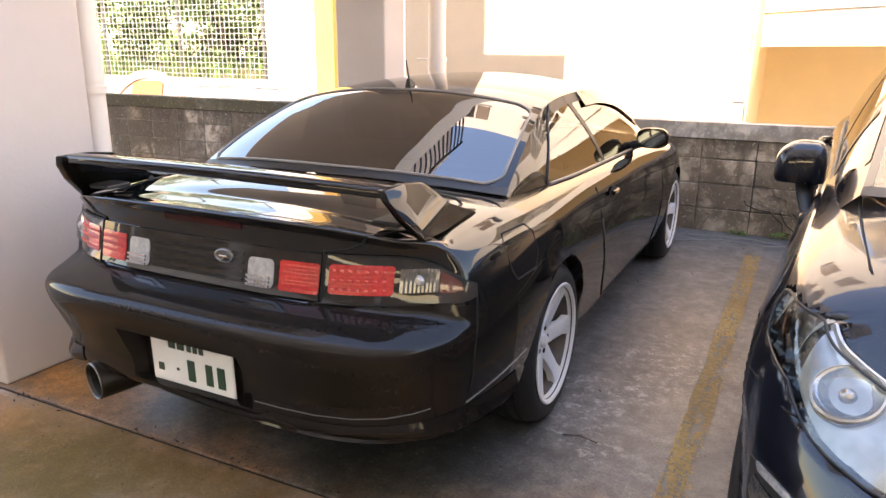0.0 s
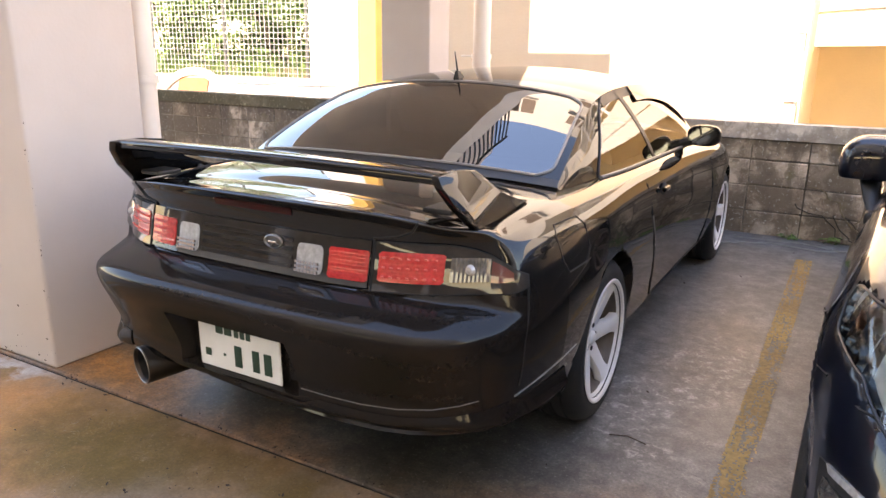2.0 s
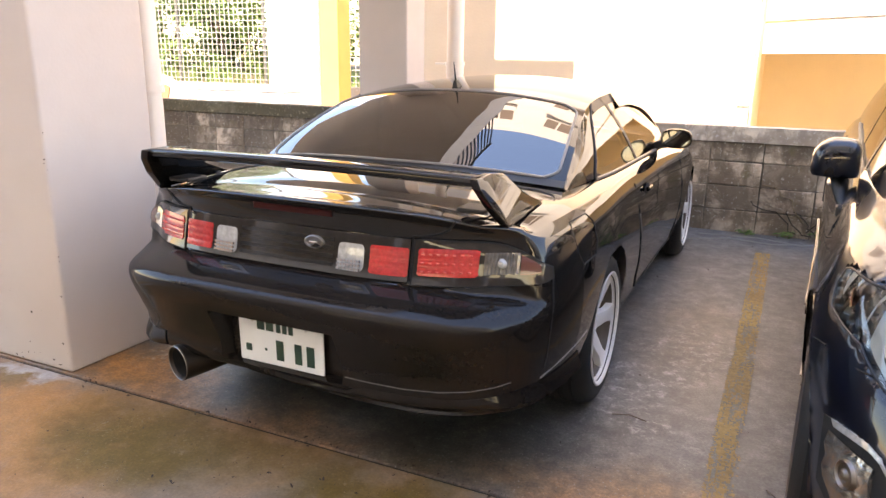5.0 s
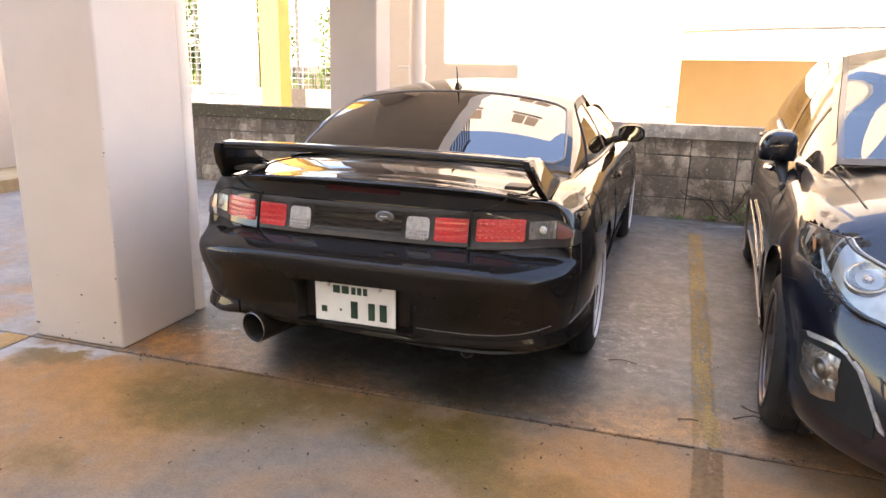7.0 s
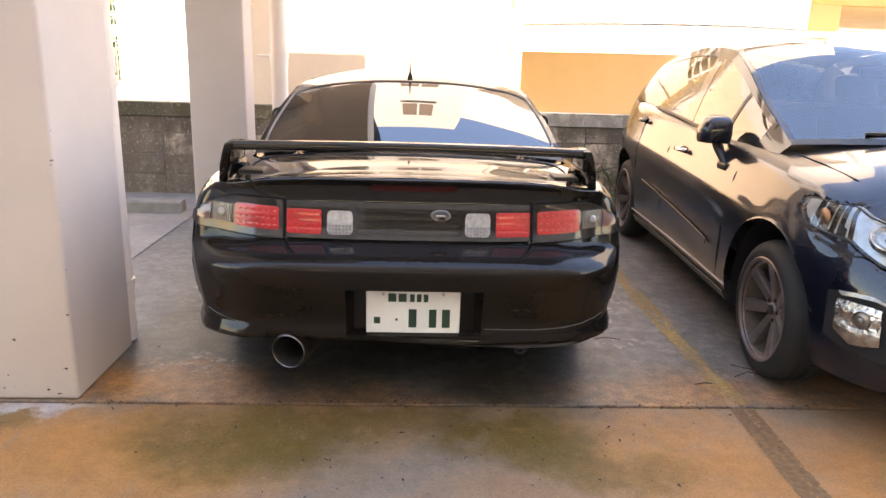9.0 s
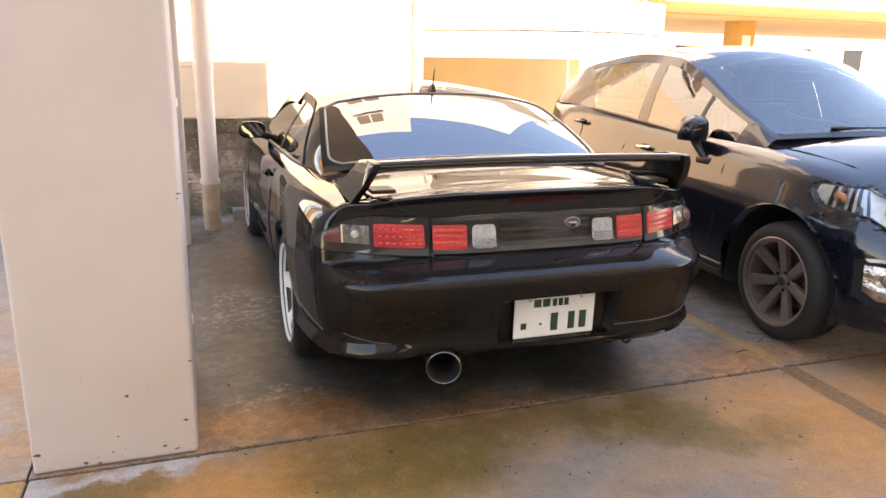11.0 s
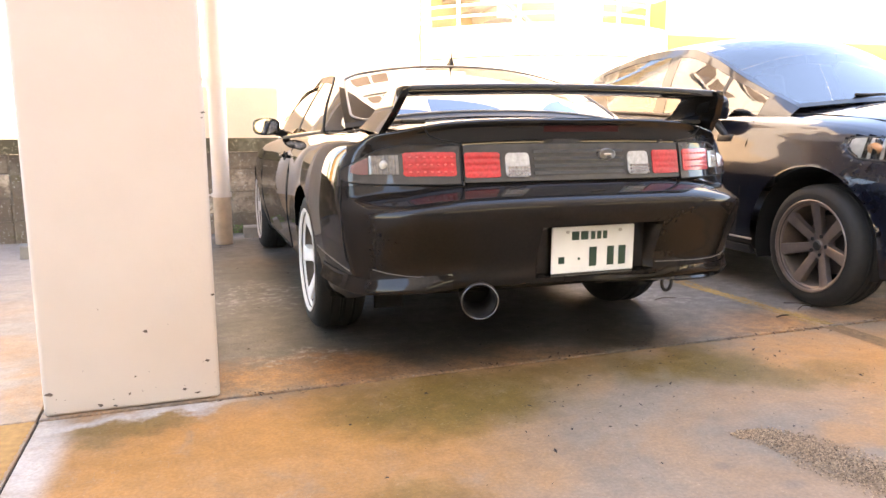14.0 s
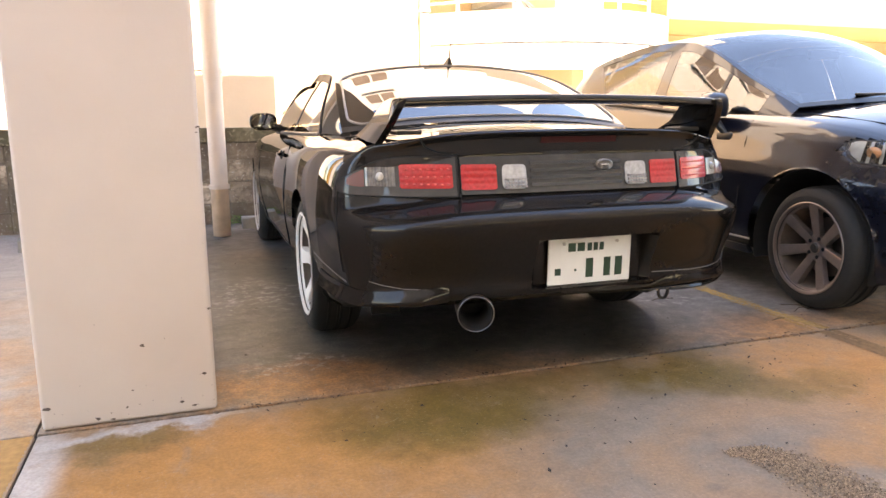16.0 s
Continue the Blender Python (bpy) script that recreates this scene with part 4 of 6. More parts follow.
# ---- cars ----
class Shell:
    """A car's skin. Local: x across, y from the tail (0) to the nose, z up. The side is an outline in plan, swept up through z."""

    def __init__(self, s):
        self.s = s
        L, W = s["L"], s["W"]
        th = np.linspace(0, math.pi / 2, 600)
        pr, pf, Ar, Af = s["pr"], s["pf"], s["Ar"], s["Af"]
        rx, ry = np.sin(th) ** (2 / pr), Ar * (1 - np.cos(th) ** (2 / pr))
        fx, fy = np.sin(th) ** (2 / pf), L - Af * (1 - np.cos(th) ** (2 / pf))
        x = np.concatenate([rx, np.ones(200), fx[::-1]])
        y = np.concatenate([ry, np.linspace(Ar, L - Af, 202)[1:-1], fy[::-1]])
        x = x * W * smooth_interp(y, s["taper"])
        d = np.concatenate([[0], np.cumsum(np.hypot(np.diff(x), np.diff(y)))])
        t = np.linspace(0, d[-1], 240)
        self.B = np.stack([np.interp(t, d, x), np.interp(t, d, y)], 1)
        self.B[0, 0] = self.B[-1, 0] = 0
        g = np.gradient(self.B, axis=0)
        g[0], g[-1] = (1, 0), (-1, 0)
        self.N = np.stack([g[:, 1], -g[:, 0]], 1)
        self.N /= np.linalg.norm(self.N, axis=1)[:, None]
        sm = lambda a: np.clip((a - 0.12) / 0.68, 0, 1) ** 2 * (3 - 2 * np.clip((a - 0.12) / 0.68, 0, 1))
        self.cr, self.cf = sm(-self.N[:, 1]), sm(self.N[:, 1])
        self.zb = smooth_interp(self.B[:, 1], s["bottom"])
        self.zt = smooth_interp(self.B[:, 1], s["rim"])
        v = np.array(s["rows"])
        self.V = np.sort(np.concatenate([v, (v[1:] + v[:-1]) / 2]))
        self.cache = {}

    def col(self, i, v, lift=0.0):
        """Points up column i (may be fractional) at heights v."""
        v = np.asarray(v, float)
        n = np.arange(len(self.B))
        at = lambda a: np.interp(i, n, a)
        cr, cf = at(self.cr), at(self.cf)
        s = self.s
        off = (1 - cr - cf) * smooth_interp(v, s["side"]) + lift
        nx, ny = at(self.N[:, 0]), at(self.N[:, 1])
        x = np.maximum(at(self.B[:, 0]) + nx * off, 0.0)
        y = at(self.B[:, 1]) + ny * off - cr * smooth_interp(v, s["rear"]) + cf * smooth_interp(v, s["front"])
        zb, zt = at(self.zb), at(self.zt)
        return np.stack([x, y, zb + (zt - zb) * v], -1)

    def i_rear(self, x, z=.75):
        """Column whose skin lies at x on the tail, at height z."""
        k = np.argmax(self.B[:, 0] > 0.985 * self.B[:, 0].max())
        return np.interp(x, self.xs_at(z)[:k], np.arange(k))

    def i_front(self, x, z=.5):
        k = len(self.B) - 1 - np.argmax(self.B[::-1, 0] > 0.985 * self.B[:, 0].max())
        return np.interp(x, self.xs_at(z)[k:][::-1], np.arange(k, len(self.B))[::-1])

    def xs_at(self, z):
        if z not in self.cache:
            self.cache[z] = np.array([self.point(i, z)[0] for i in range(len(self.B))])
        return self.cache[z]

    def i_side(self, y):
        w = self.B[:, 0].max() * 0.9
        h = len(self.B) // 2
        a, b = np.argmax(self.B[:, 0] > w), len(self.B) - 1 - np.argmax(self.B[::-1, 0] > w)
        n = np.arange(len(self.B))
        m = (n >= a) & (n <= b)
        return np.interp(y, self.B[m, 1], n[m])

    def v_of(self, i, z):
        n = np.arange(len(self.B))
        zb, zt = np.interp(i, n, self.zb), np.interp(i, n, self.zt)
        return (z - zb) / (zt - zb)

    def patch(self, I, Z, lift=0.004):
        """Grid over the skin: columns I, heights Z (or a function of the column's place)."""
        P = np.array([self.col(i, [self.v_of(i, z) for z in Z], lift) for i in I])
        return P.transpose(1, 0, 2)

    def point(self, i, z, lift=0.0):
        return self.col(i, [self.v_of(i, z)], lift)[0]

    def skin(self):
        """Side walls and decks, with wheel openings and the cabin's hole cut out."""
        s = self.s
        G = np.array([self.col(i, self.V) for i in range(len(self.B))])
        full = np.concatenate([G, (G * np.array([-1, 1, 1]))[-2:0:-1]])
        bm = sheet(full.transpose(1, 0, 2).tolist(), closed=True)
        rim = G[:, -1]
        T = np.linspace(-1, 1, 33)
        rows = []
        for p in rim[1:-1]:
            c = smooth_interp(p[1], s["crown"])
            rows.append([(t * p[0], p[1], p[2] + c * (1 - abs(t) ** 2.2)) for t in T])
        sheet(rows, bm)
        bmesh.ops.remove_doubles(bm, verts=bm.verts, dist=0.0005)
        R = s["arch"]
        for wy in s["axles"]:
            if wy > 2:
                wy += s.get("arch_shift", 0.0)
            inside = {v for v in bm.verts if abs(v.co.x) > 0.45 and (v.co.y - wy) ** 2 + (v.co.z - s["hub"]) ** 2 < R * R}
            bmesh.ops.delete(bm, geom=[f for f in bm.faces if all(v in inside for v in f.verts)], context='FACES')
            for v in inside:
                if v.is_valid:
                    d = Vector((v.co.y - wy, v.co.z - s["hub"]))
                    if d.length > 1e-6 and v.co.z > 0.05:
                        d *= R / d.length
                        v.co.y, v.co.z = wy + d.x, s["hub"] + d.y
        x_in = lambda y: smooth_interp(y, s["cabin_hole"])
        y0, y1 = s["cabin_hole"][0][0], s["cabin_hole"][-1][0]
        zmin = min(s["rim"][k][1] for k in range(len(s["rim"]))) - 0.02
        gone = []
        for f in bm.faces:
            c = f.calc_center_median()
            if y0 < c.y < y1 and abs(c.x) < x_in(c.y) and c.z > zmin and abs(f.normal.z) > 0.5:
                gone.append(f)
        bmesh.ops.delete(bm, geom=gone, context='FACES')
        if "recess" in s:
            xa, xb, za, zb, y0, dy = s["recess"]
            for v in bm.verts:
                if v.co.y < 0.5 and xa < v.co.x < xb and za < v.co.z < zb:
                    v.co.y = max(v.co.y, y0 - (v.co.z - za) * dy)
        loose = [v for v in bm.verts if not v.link_faces]
        bmesh.ops.delete(bm, geom=loose, context='VERTS')
        return bm

    # the cabin: a top strip from rail to rail, and a side strip from belt to rail
    def rail(self, u):
        r = self.s["rail"]
        return np.array([smooth_interp(u, [(k[0], k[j]) for k in r]) for j in (1, 2, 3)])

    def top(self, u, t, lift=0.0):
        a = self.rail(u)
        c = self.s["centre"]
        yc, zc = smooth_interp(u, [(k[0], k[1]) for k in c]), smooth_interp(u, [(k[0], k[2]) for k in c])
        return np.array([t * a[0], yc + (a[1] - yc) * abs(t) ** 2, zc + (a[2] - zc) * abs(t) ** 2.3 + lift])

    def flank(self, u, w, lift=0.0):
        a = self.rail(u)
        b = self.s["belt"]
        p = np.array([smooth_interp(u, [(k[0], k[j]) for k in b]) for j in (1, 2, 3)])
        q = p + (a - p) * w
        q[0] += 0.014 * math.sin(math.pi * w) * min(1.0, 6 * abs(a[2] - p[2])) + lift
        return q

    def deck(self, x, y, lift=0.0):
        """A point on the bonnet or boot lid."""
        if "rim" not in self.cache:
            rim = np.array([self.col(i, [1.0])[0] for i in range(len(self.B))])
            self.cache["rim"] = rim[np.argsort(rim[:, 1])]
        rim = self.cache["rim"]
        k = slice(None)
        w, z = np.interp(y, rim[k, 1], rim[k, 0]), np.interp(y, rim[k, 1], rim[k, 2])
        return np.array([x, y, z + smooth_interp(y, self.s["crown"]) * (1 - min(1, abs(x) / max(w, .01)) ** 2.2) + lift])

    def flank_between(self, ua, ub, n, Wv, sign, lift=0.0):
        """Side strip between two slanting lines: ua and ub are (at the belt, at the rail)."""
        rows = []
        for k in range(n + 1):
            f = k / n
            rows.append([self.flank((ua[0] + (ua[1] - ua[0]) * w ** (ua[2] if len(ua) > 2 else 1)) * (1 - f) + (ub[0] + (ub[1] - ub[0]) * w ** (ub[2] if len(ub) > 2 else 1)) * f, w, lift) * np.array([sign, 1, 1]) for w in Wv])
        return rows

    def top_sheet(self, U, T, lift=0.0):
        return [[self.top(u, t, lift) for t in T] for u in U]

    def flank_sheet(self, U, Wv, sign, lift=0.0):
        return [[self.flank(u, w, lift) * np.array([sign, 1, 1]) for w in Wv] for u in U]


def arange(a, b, step):
    n = max(2, int(round(abs(b - a) / step)) + 1)
    return list(np.linspace(a, b, n))


COUPE = dict(
    recess=(-.21, .25, .365, .535, .112, .03),
    L=4.50, W=0.865, Ar=0.95, pr=3.6, Af=1.1, pf=2.9, arch=0.335, hub=0.305, axles=(1.085, 3.61),
    taper=[(0, 1.0), (0.5, 1.0), (1.0, 1.0), (1.7, 0.985), (2.6, 0.985), (3.5, 1.0), (4.5, 0.97)],
    bottom=[(0, 0.325), (0.25, 0.295), (0.7, 0.22), (1.5, 0.20), (3.0, 0.20), (4.0, 0.18), (4.5, 0.18)],
    rim=[(0, 0.906), (0.025, 0.897), (0.11, 0.864), (0.3, 0.846), (0.6, 0.862), (0.8, 0.868), (1.4, 0.868), (2.4, 0.856), (3.2, 0.83), (3.9, 0.77), (4.3, 0.69), (4.5, 0.65)],
    crown=[(0, 0.002), (0.18, 0.002), (0.20, 0.006), (0.29, 0.036), (0.48, 0.062), (0.8, 0.060), (1.5, 0.08), (3.0, 0.085), (3.6, 0.07), (4.5, 0.01)],
    rows=[0, .02, .05, .08, .1, .13, .17, .2, .24, .28, .32, .36, .4, .43, .46, .49, .52, .55, .58, .6, .62, .635, .65, .7, .76, .82, .845, .86, .9, .93, .95, .965, .98, .99, 1],
    side=[(0, -.075), (.05, -.05), (.15, -.035), (.4, -.005), (.55, 0), (.75, -.012), (.86, -.028), (.93, -.05), (.97, -.078), (1, -.125)],
    rear=[(0, -.11), (.03, -.08), (.08, -.073), (.12, -.075), (.3, -.040), (.41, -.012), (.46, -.003), (.5, 0), (.525, -.003), (.545, -.014), (.57, -.050), (.60, -.105), (.62, -.148), (.635, -.158), (.82, -.183), (.86, -.188), (.94, -.184), (.975, -.174), (.99, -.170), (1, -.176)],
    front=[(0, -.1), (.1, -.02), (.5, 0), (.8, -.05), (1, -.2)],
    cabin_hole=[(0.80, 0.40), (1.0, 0.60), (1.5, 0.66), (2.8, 0.66), (3.25, 0.55)],
    centre=[(0, 0.75, 0.932), (.15, 0.98, 1.036), (.3, 1.26, 1.145), (.4, 1.45, 1.203), (.5, 1.75, 1.238), (.62, 2.25, 1.255), (.75, 2.65, 1.232), (.88, 3.0, 1.1), (1, 3.4, 0.91)],
    rail=[(0, .690, .90, .885), (.15, .668, 1.09, .985), (.3, .630, 1.33, 1.085), (.4, .605, 1.5, 1.135), (.5, .588, 1.78, 1.170), (.62, .580, 2.2, 1.184), (.75, .595, 2.52, 1.152), (.88, .65, 2.85, 1.03), (1, .70, 3.2, 0.865)],
    belt=[(0, .70, .91, .876), (.15, .715, 1.1, .876), (.3, .73, 1.35, .872), (.4, .737, 1.55, .868), (.5, .74, 1.85, .864), (.62, .74, 2.2, .859), (.75, .738, 2.55, .853), (.88, .73, 2.88, .845), (1, .705, 3.21, .838)],
)
HATCH = dict(
    L=4.276, W=0.915, Ar=0.9, pr=3.2, Af=1.06, pf=2.9, arch=0.388, arch_shift=-.028, hub=0.304, axles=(0.77, 3.385),
    taper=[(0, 0.95), (0.8, 1.0), (2.0, 0.985), (3.3, 1.0), (4.276, 0.96)],
    bottom=[(0, 0.3), (0.6, 0.22), (3.0, 0.2), (3.9, 0.2), (4.276, 0.2)],
    rim=[(0, 1.05), (0.8, 1.045), (1.4, 1.02), (2.0, 0.985), (2.9, 0.94), (3.5, 0.89), (4.0, 0.78), (4.276, 0.69)],
    crown=[(0, 0.02), (0.8, 0.05), (2.8, 0.105), (3.4, 0.11), (4.276, 0.04)],
    rows=[0, .03, .06, .1, .14, .18, .22, .26, .3, .34, .38, .42, .46, .5, .54, .58, .6, .62, .64, .66, .68, .7, .74, .78, .82, .86, .9, .93, .96, .98, 1],
    side=[(0, -.06), (.08, -.028), (.2, -.014), (.4, -.008), (.58, -.004), (.66, -.012), (.78, -.040), (.9, -.072), (.96, -.098), (1, -.140)],
    rear=[(0, -.1), (.3, 0), (.6, -.02), (1, -.12)],
    front=[(0, -.10), (.06, -.03), (.15, 0), (.35, -.005), (.55, -.03), (.75, -.09), (.9, -.16), (1, -.25)],
    cabin_hole=[(0.45, 0.5), (0.9, 0.66), (2.65, 0.66), (2.95, 0.5)],
    centre=[(0, 0.16, 1.04), (.1, 0.3, 1.22), (.2, 0.5, 1.40), (.3, 0.9, 1.462), (.45, 1.55, 1.513), (.6, 2.1, 1.493), (.7, 2.38, 1.43), (.85, 2.80, 1.235), (1, 3.28, 1.02)],
    rail=[(0, .70, .28, 1.05), (.1, .665, .42, 1.20), (.2, .62, .62, 1.33), (.3, .595, .95, 1.395), (.45, .582, 1.48, 1.442), (.6, .592, 1.92, 1.418), (.7, .615, 2.18, 1.342), (.85, .66, 2.58, 1.17), (1, .705, 3.06, .985)],
    belt=[(0, .735, .30, 1.045), (.1, .765, .45, 1.05), (.2, .775, .65, 1.05), (.3, .78, .95, 1.04), (.45, .785, 1.48, 1.012), (.6, .785, 1.90, .985), (.7, .785, 2.15, .966), (.85, .785, 2.58, .930), (1, .778, 3.02, .885)],
)


def wheel(name, parent, x, y, sign, R, rim_r, width, spokes, material, hub_z, widths):
    """A wheel: tyre and spoked rim, outer face towards sign * x; widths are a spoke's half-widths from hub to rim."""
    m = pose(x, y, hub_z) @ pose(0, 0, 0, 0, 90 * sign, 0)
    h = width / 2
    w = thing(name, "", "", m)
    w.parent = parent
    groove = [(R, .052), (R - .006, .049), (R - .006, .044), (R, .041), (R, .012), (R - .006, .009), (R - .006, .003), (R, .0)]
    half = [(rim_r - .012, h - .002), (rim_r + .008, h + .004), (rim_r + .03, h + .007), (R - .045, h + .006), (R - .026, h - .002), (R - .010, h - .018), (R - .002, h - .042), (R, h - .07)]
    prof = half[:-1] + groove + [(r, -z) for r, z in (half[:-1] + groove[:-1])[::-1]]
    tyre = lathe(prof + [prof[0]], 64)
    part("tyre", tyre, RUBBER, w, smooth=35)
    part("rim_lip", lathe([(rim_r - .012, h), (rim_r + .006, h + .007), (rim_r + .001, h + .010), (rim_r - .008, h + .006), (rim_r - .014, h - .012), (rim_r - .022, h - .016)], 64), material, w, smooth=35)
    part("barrel", lathe([(rim_r - .014, h - .012), (rim_r - .026, h - .05), (rim_r - .034, -h + .02), (rim_r - .012, -h)], 64), SHADED_BARREL, w, smooth=35)
    bm = bmesh.new()
    for k in range(spokes):
        own = bmesh.new()
        a0 = 2 * math.pi * (k + 0.5) / spokes
        prof = [(0.045, widths[0], h - .05), (rim_r * .40, widths[1], h - .038), (rim_r * .72, widths[2], h - .020), (rim_r - .014, widths[3], h - .010)]
        front = [[own.verts.new((r, sg * wd, z)) for sg in (-1, 1)] for r, wd, z in prof]
        back = [[own.verts.new((r, sg * wd * 1.05, z - .03)) for sg in (-1, 1)] for r, wd, z in prof]
        for i in range(3):
            own.faces.new((front[i][0], front[i][1], front[i + 1][1], front[i + 1][0]))
            own.faces.new((front[i][0], front[i + 1][0], back[i + 1][0], back[i][0]))
            own.faces.new((front[i][1], back[i][1], back[i + 1][1], front[i + 1][1]))
        bmesh.ops.bevel(own, geom=[e for e in own.edges if len(e.link_faces) == 2], offset=.005, segments=2, affect='EDGES', profile=0.5)
        join(bm, own, pose(0, 0, 0, 0, 0, math.degrees(a0)))
    lathe([(0.0, h - .040), (.026, h - .042), (.030, h - .050), (.062, h - .050), (.068, h - .058), (.070, h - .085)], 32, bm)
    part("rim", bm, material, w, smooth=35)
    part("hub_cap", lathe([(0, h - .034), (.02, h - .035), (.026, h - .041)], 24), PLASTIC if spokes == 7 else material, w, smooth=40)
    for k in range(5):
        a = 2 * math.pi * k / 5 + .3
        part("wheel_nut", rod((.048 * math.cos(a), .048 * math.sin(a), h - .06), (.048 * math.cos(a), .048 * math.sin(a), h - .046), .010, 8), DARK, w)
    part("brake_disc", lathe([(0.0, h - .12), (rim_r * .66, h - .12), (rim_r * .66, h - .14)], 32), RUST, w)
    part("hub_back", lathe([(0.0, -h + .02), (rim_r - .02, -h + .02)], 32), DARK, w)
    return w


def wheel_well(sign, y, z, r, x0, x1):
    """The arched liner over a wheel, with its inner wall."""
    arc = [(y + r * math.cos(a), z + r * math.sin(a)) for a in np.linspace(math.radians(-18), math.radians(198), 30)]
    bm = sheet([[(sign * x, b, c) for b, c in arc] for x in (x0, x1)])
    sheet([[(sign * x0, b, c) for b, c in arc], [(sign * x0, b, min(c, z - r * .3)) for b, c in arc]], bm)
    return bm



def face_normals(P):
    P = np.asarray(P, float)
    du, dv = np.gradient(P, axis=0), np.gradient(P, axis=1)
    n = np.cross(du, dv)
    n /= np.maximum(np.linalg.norm(n, axis=2), 1e-9)[..., None]
    return n


def plate_on(P, out, thick=0.006, lift=0.0):
    """A thin slab that follows grid P, its front raised by lift along the side given by the vector out."""
    P = np.asarray(P, float)
    N = face_normals(P)
    if (N * np.array(out)).sum() < 0:
        N = -N
    return solid(P + lift * N, N, thick)


def mirrored(P, sign):
    return np.asarray(P, float) * np.array([sign, 1, 1])


def skin_patch(S, I, lo, hi, n, lift=0.0, ribs=0, rib=0.003):
    """Grid over a shell between two height lines lo and hi along the columns I."""
    rows = []
    for k in range(n + 1):
        f = k / n
        r = lift + (rib * (0.5 - 0.5 * math.cos(2 * math.pi * ribs * f)) if ribs else 0.0)
        rows.append([S.point(i, l + (h - l) * f, r) for i, l, h in zip(I, lo, hi)])
    return rows


def seat(parent, x, y, z, material, lean=18):
    m = pose(x, y, z) @ pose(0, 0, 0, lean, 0, 0)
    part("seat_back", box(-.24, .24, -.07, .07, 0, .58, .06, segments=3), material, parent, smooth=True, at=m)
    part("headrest", box(-.13, .13, -.05, .05, .6, .78, .045, segments=3), material, parent, smooth=True, at=m)
    part("seat_cushion", box(-.25, .25, .0, .52, -.08, .08, .05, segments=3), material, parent, smooth=True, at=pose(x, y, z + .02))


def wing_mirror(parent, sign, x, y, z, sx, sy, sz, paint, stalk):
    """Door mirror: a rounded shell on a foot, its glass turned to the tail; with stalk, a teardrop on a leg."""
    bm = bmesh.new()
    bmesh.ops.create_uvsphere(bm, u_segments=28, v_segments=18, radius=1.0)
    for v in bm.verts:
        c = v.co
        e = .52 if stalk else .7
        q = Vector((abs(c.x) ** e * (1 if c.x > 0 else -1), abs(c.y) ** .85 * (1 if c.y > 0 else -1), abs(c.z) ** e * (1 if c.z > 0 else -1)))
        if q.y < -.35:
            q.y = -.35
        if stalk and q.z < -.72:
            q.z = -.72
        narrow = 1 - (.30 * max(0, q.z) ** 2 if stalk else 0)
        lean = -.32 * max(0, q.z) ** 2 * sx * sign if stalk else 0
        v.co = Vector((q.x * sx * narrow + lean * .5, q.y * sy, q.z * sz))
    shell = part("door_mirror", bm, paint, parent, smooth=40, at=pose(sign * x, y, z))
    part("mirror_glass", lathe([(0, 0), (1, 0), (1, .03)], 24, m=Matrix.Translation((0, -.36 * sy - .003, 0)) @ Matrix.Diagonal((sx * .86, .1, sz * .82, 1)) @ pose(0, 0, 0, 90)), MIRROR, shell)
    if stalk:
        bm = bmesh.new()
        rows = []
        for f in np.linspace(0, 1, 6):
            cx, cz, hw, hd = -sign * (.018 + .03 * f ** 1.6), -sz * .70 - .11 * f, .034 - .008 * f, .034
            rows.append([(cx + hw * math.cos(a), .004 + .09 * f + hd * math.sin(a), cz + .012 * math.cos(a) * sign) for a in np.linspace(0, 2 * math.pi, 13)[:-1]])
        sheet(rows, bm, closed=True)
        part("mirror_stalk", bm, PLASTIC, shell, smooth=60)
        part("mirror_base", box(-sign * .05 - .03, -sign * .05 + .03, .03, .16, -sz * .75 - .13, -sz * .75 - .085, .012, segments=3), PLASTIC, shell, smooth=40)
    else:
        part("mirror_foot", tube([(-sign * sx * .6, 0, -sz * .5), (-sign * (sx + .015), .01, -sz * .75), (-sign * (sx + .03), .02, -sz * .95)], .026, 8), PLASTIC, shell, smooth=True)
    return shell


# ---- the black coupe ----
coupe = thing("sports_coupe", "black two-door sports coupe with a rear wing and white wheels", "car", pose(-1.42, 1.437, 0))
C = Shell(COUPE)
shell = C.skin()
bumper = shell.copy()
low = lambda f: f.calc_center_median().y < .62 and f.calc_center_median().z < .683
bmesh.ops.delete(shell, geom=[f for f in shell.faces if low(f)], context='FACES')
bmesh.ops.delete(bumper, geom=[f for f in bumper.faces if not low(f)], context='FACES')
part("body", shell, PAINT, coupe, smooth=50)
part("rear_bumper", bumper, PAINT_DULL, coupe, "dusty black rear bumper", smooth=50)
TT = list(np.linspace(-1, 1, 29))
WW = list(np.linspace(0, 1, 9))
part("roof", sheet(C.top_sheet(arange(.40, .75, .02), TT)), PAINT, coupe, smooth=60)
g0, g1, gt = .03, .388, .955
def glass_edge(u):
    """Half-width of the rear window at u, rounded into its corners."""
    a, b = max(0, 1 - (u - g0) / .05), max(0, 1 - (g1 - u) / .04)
    return gt * (1 - .075 * a ** 2.2 - .11 * b ** 2.2)


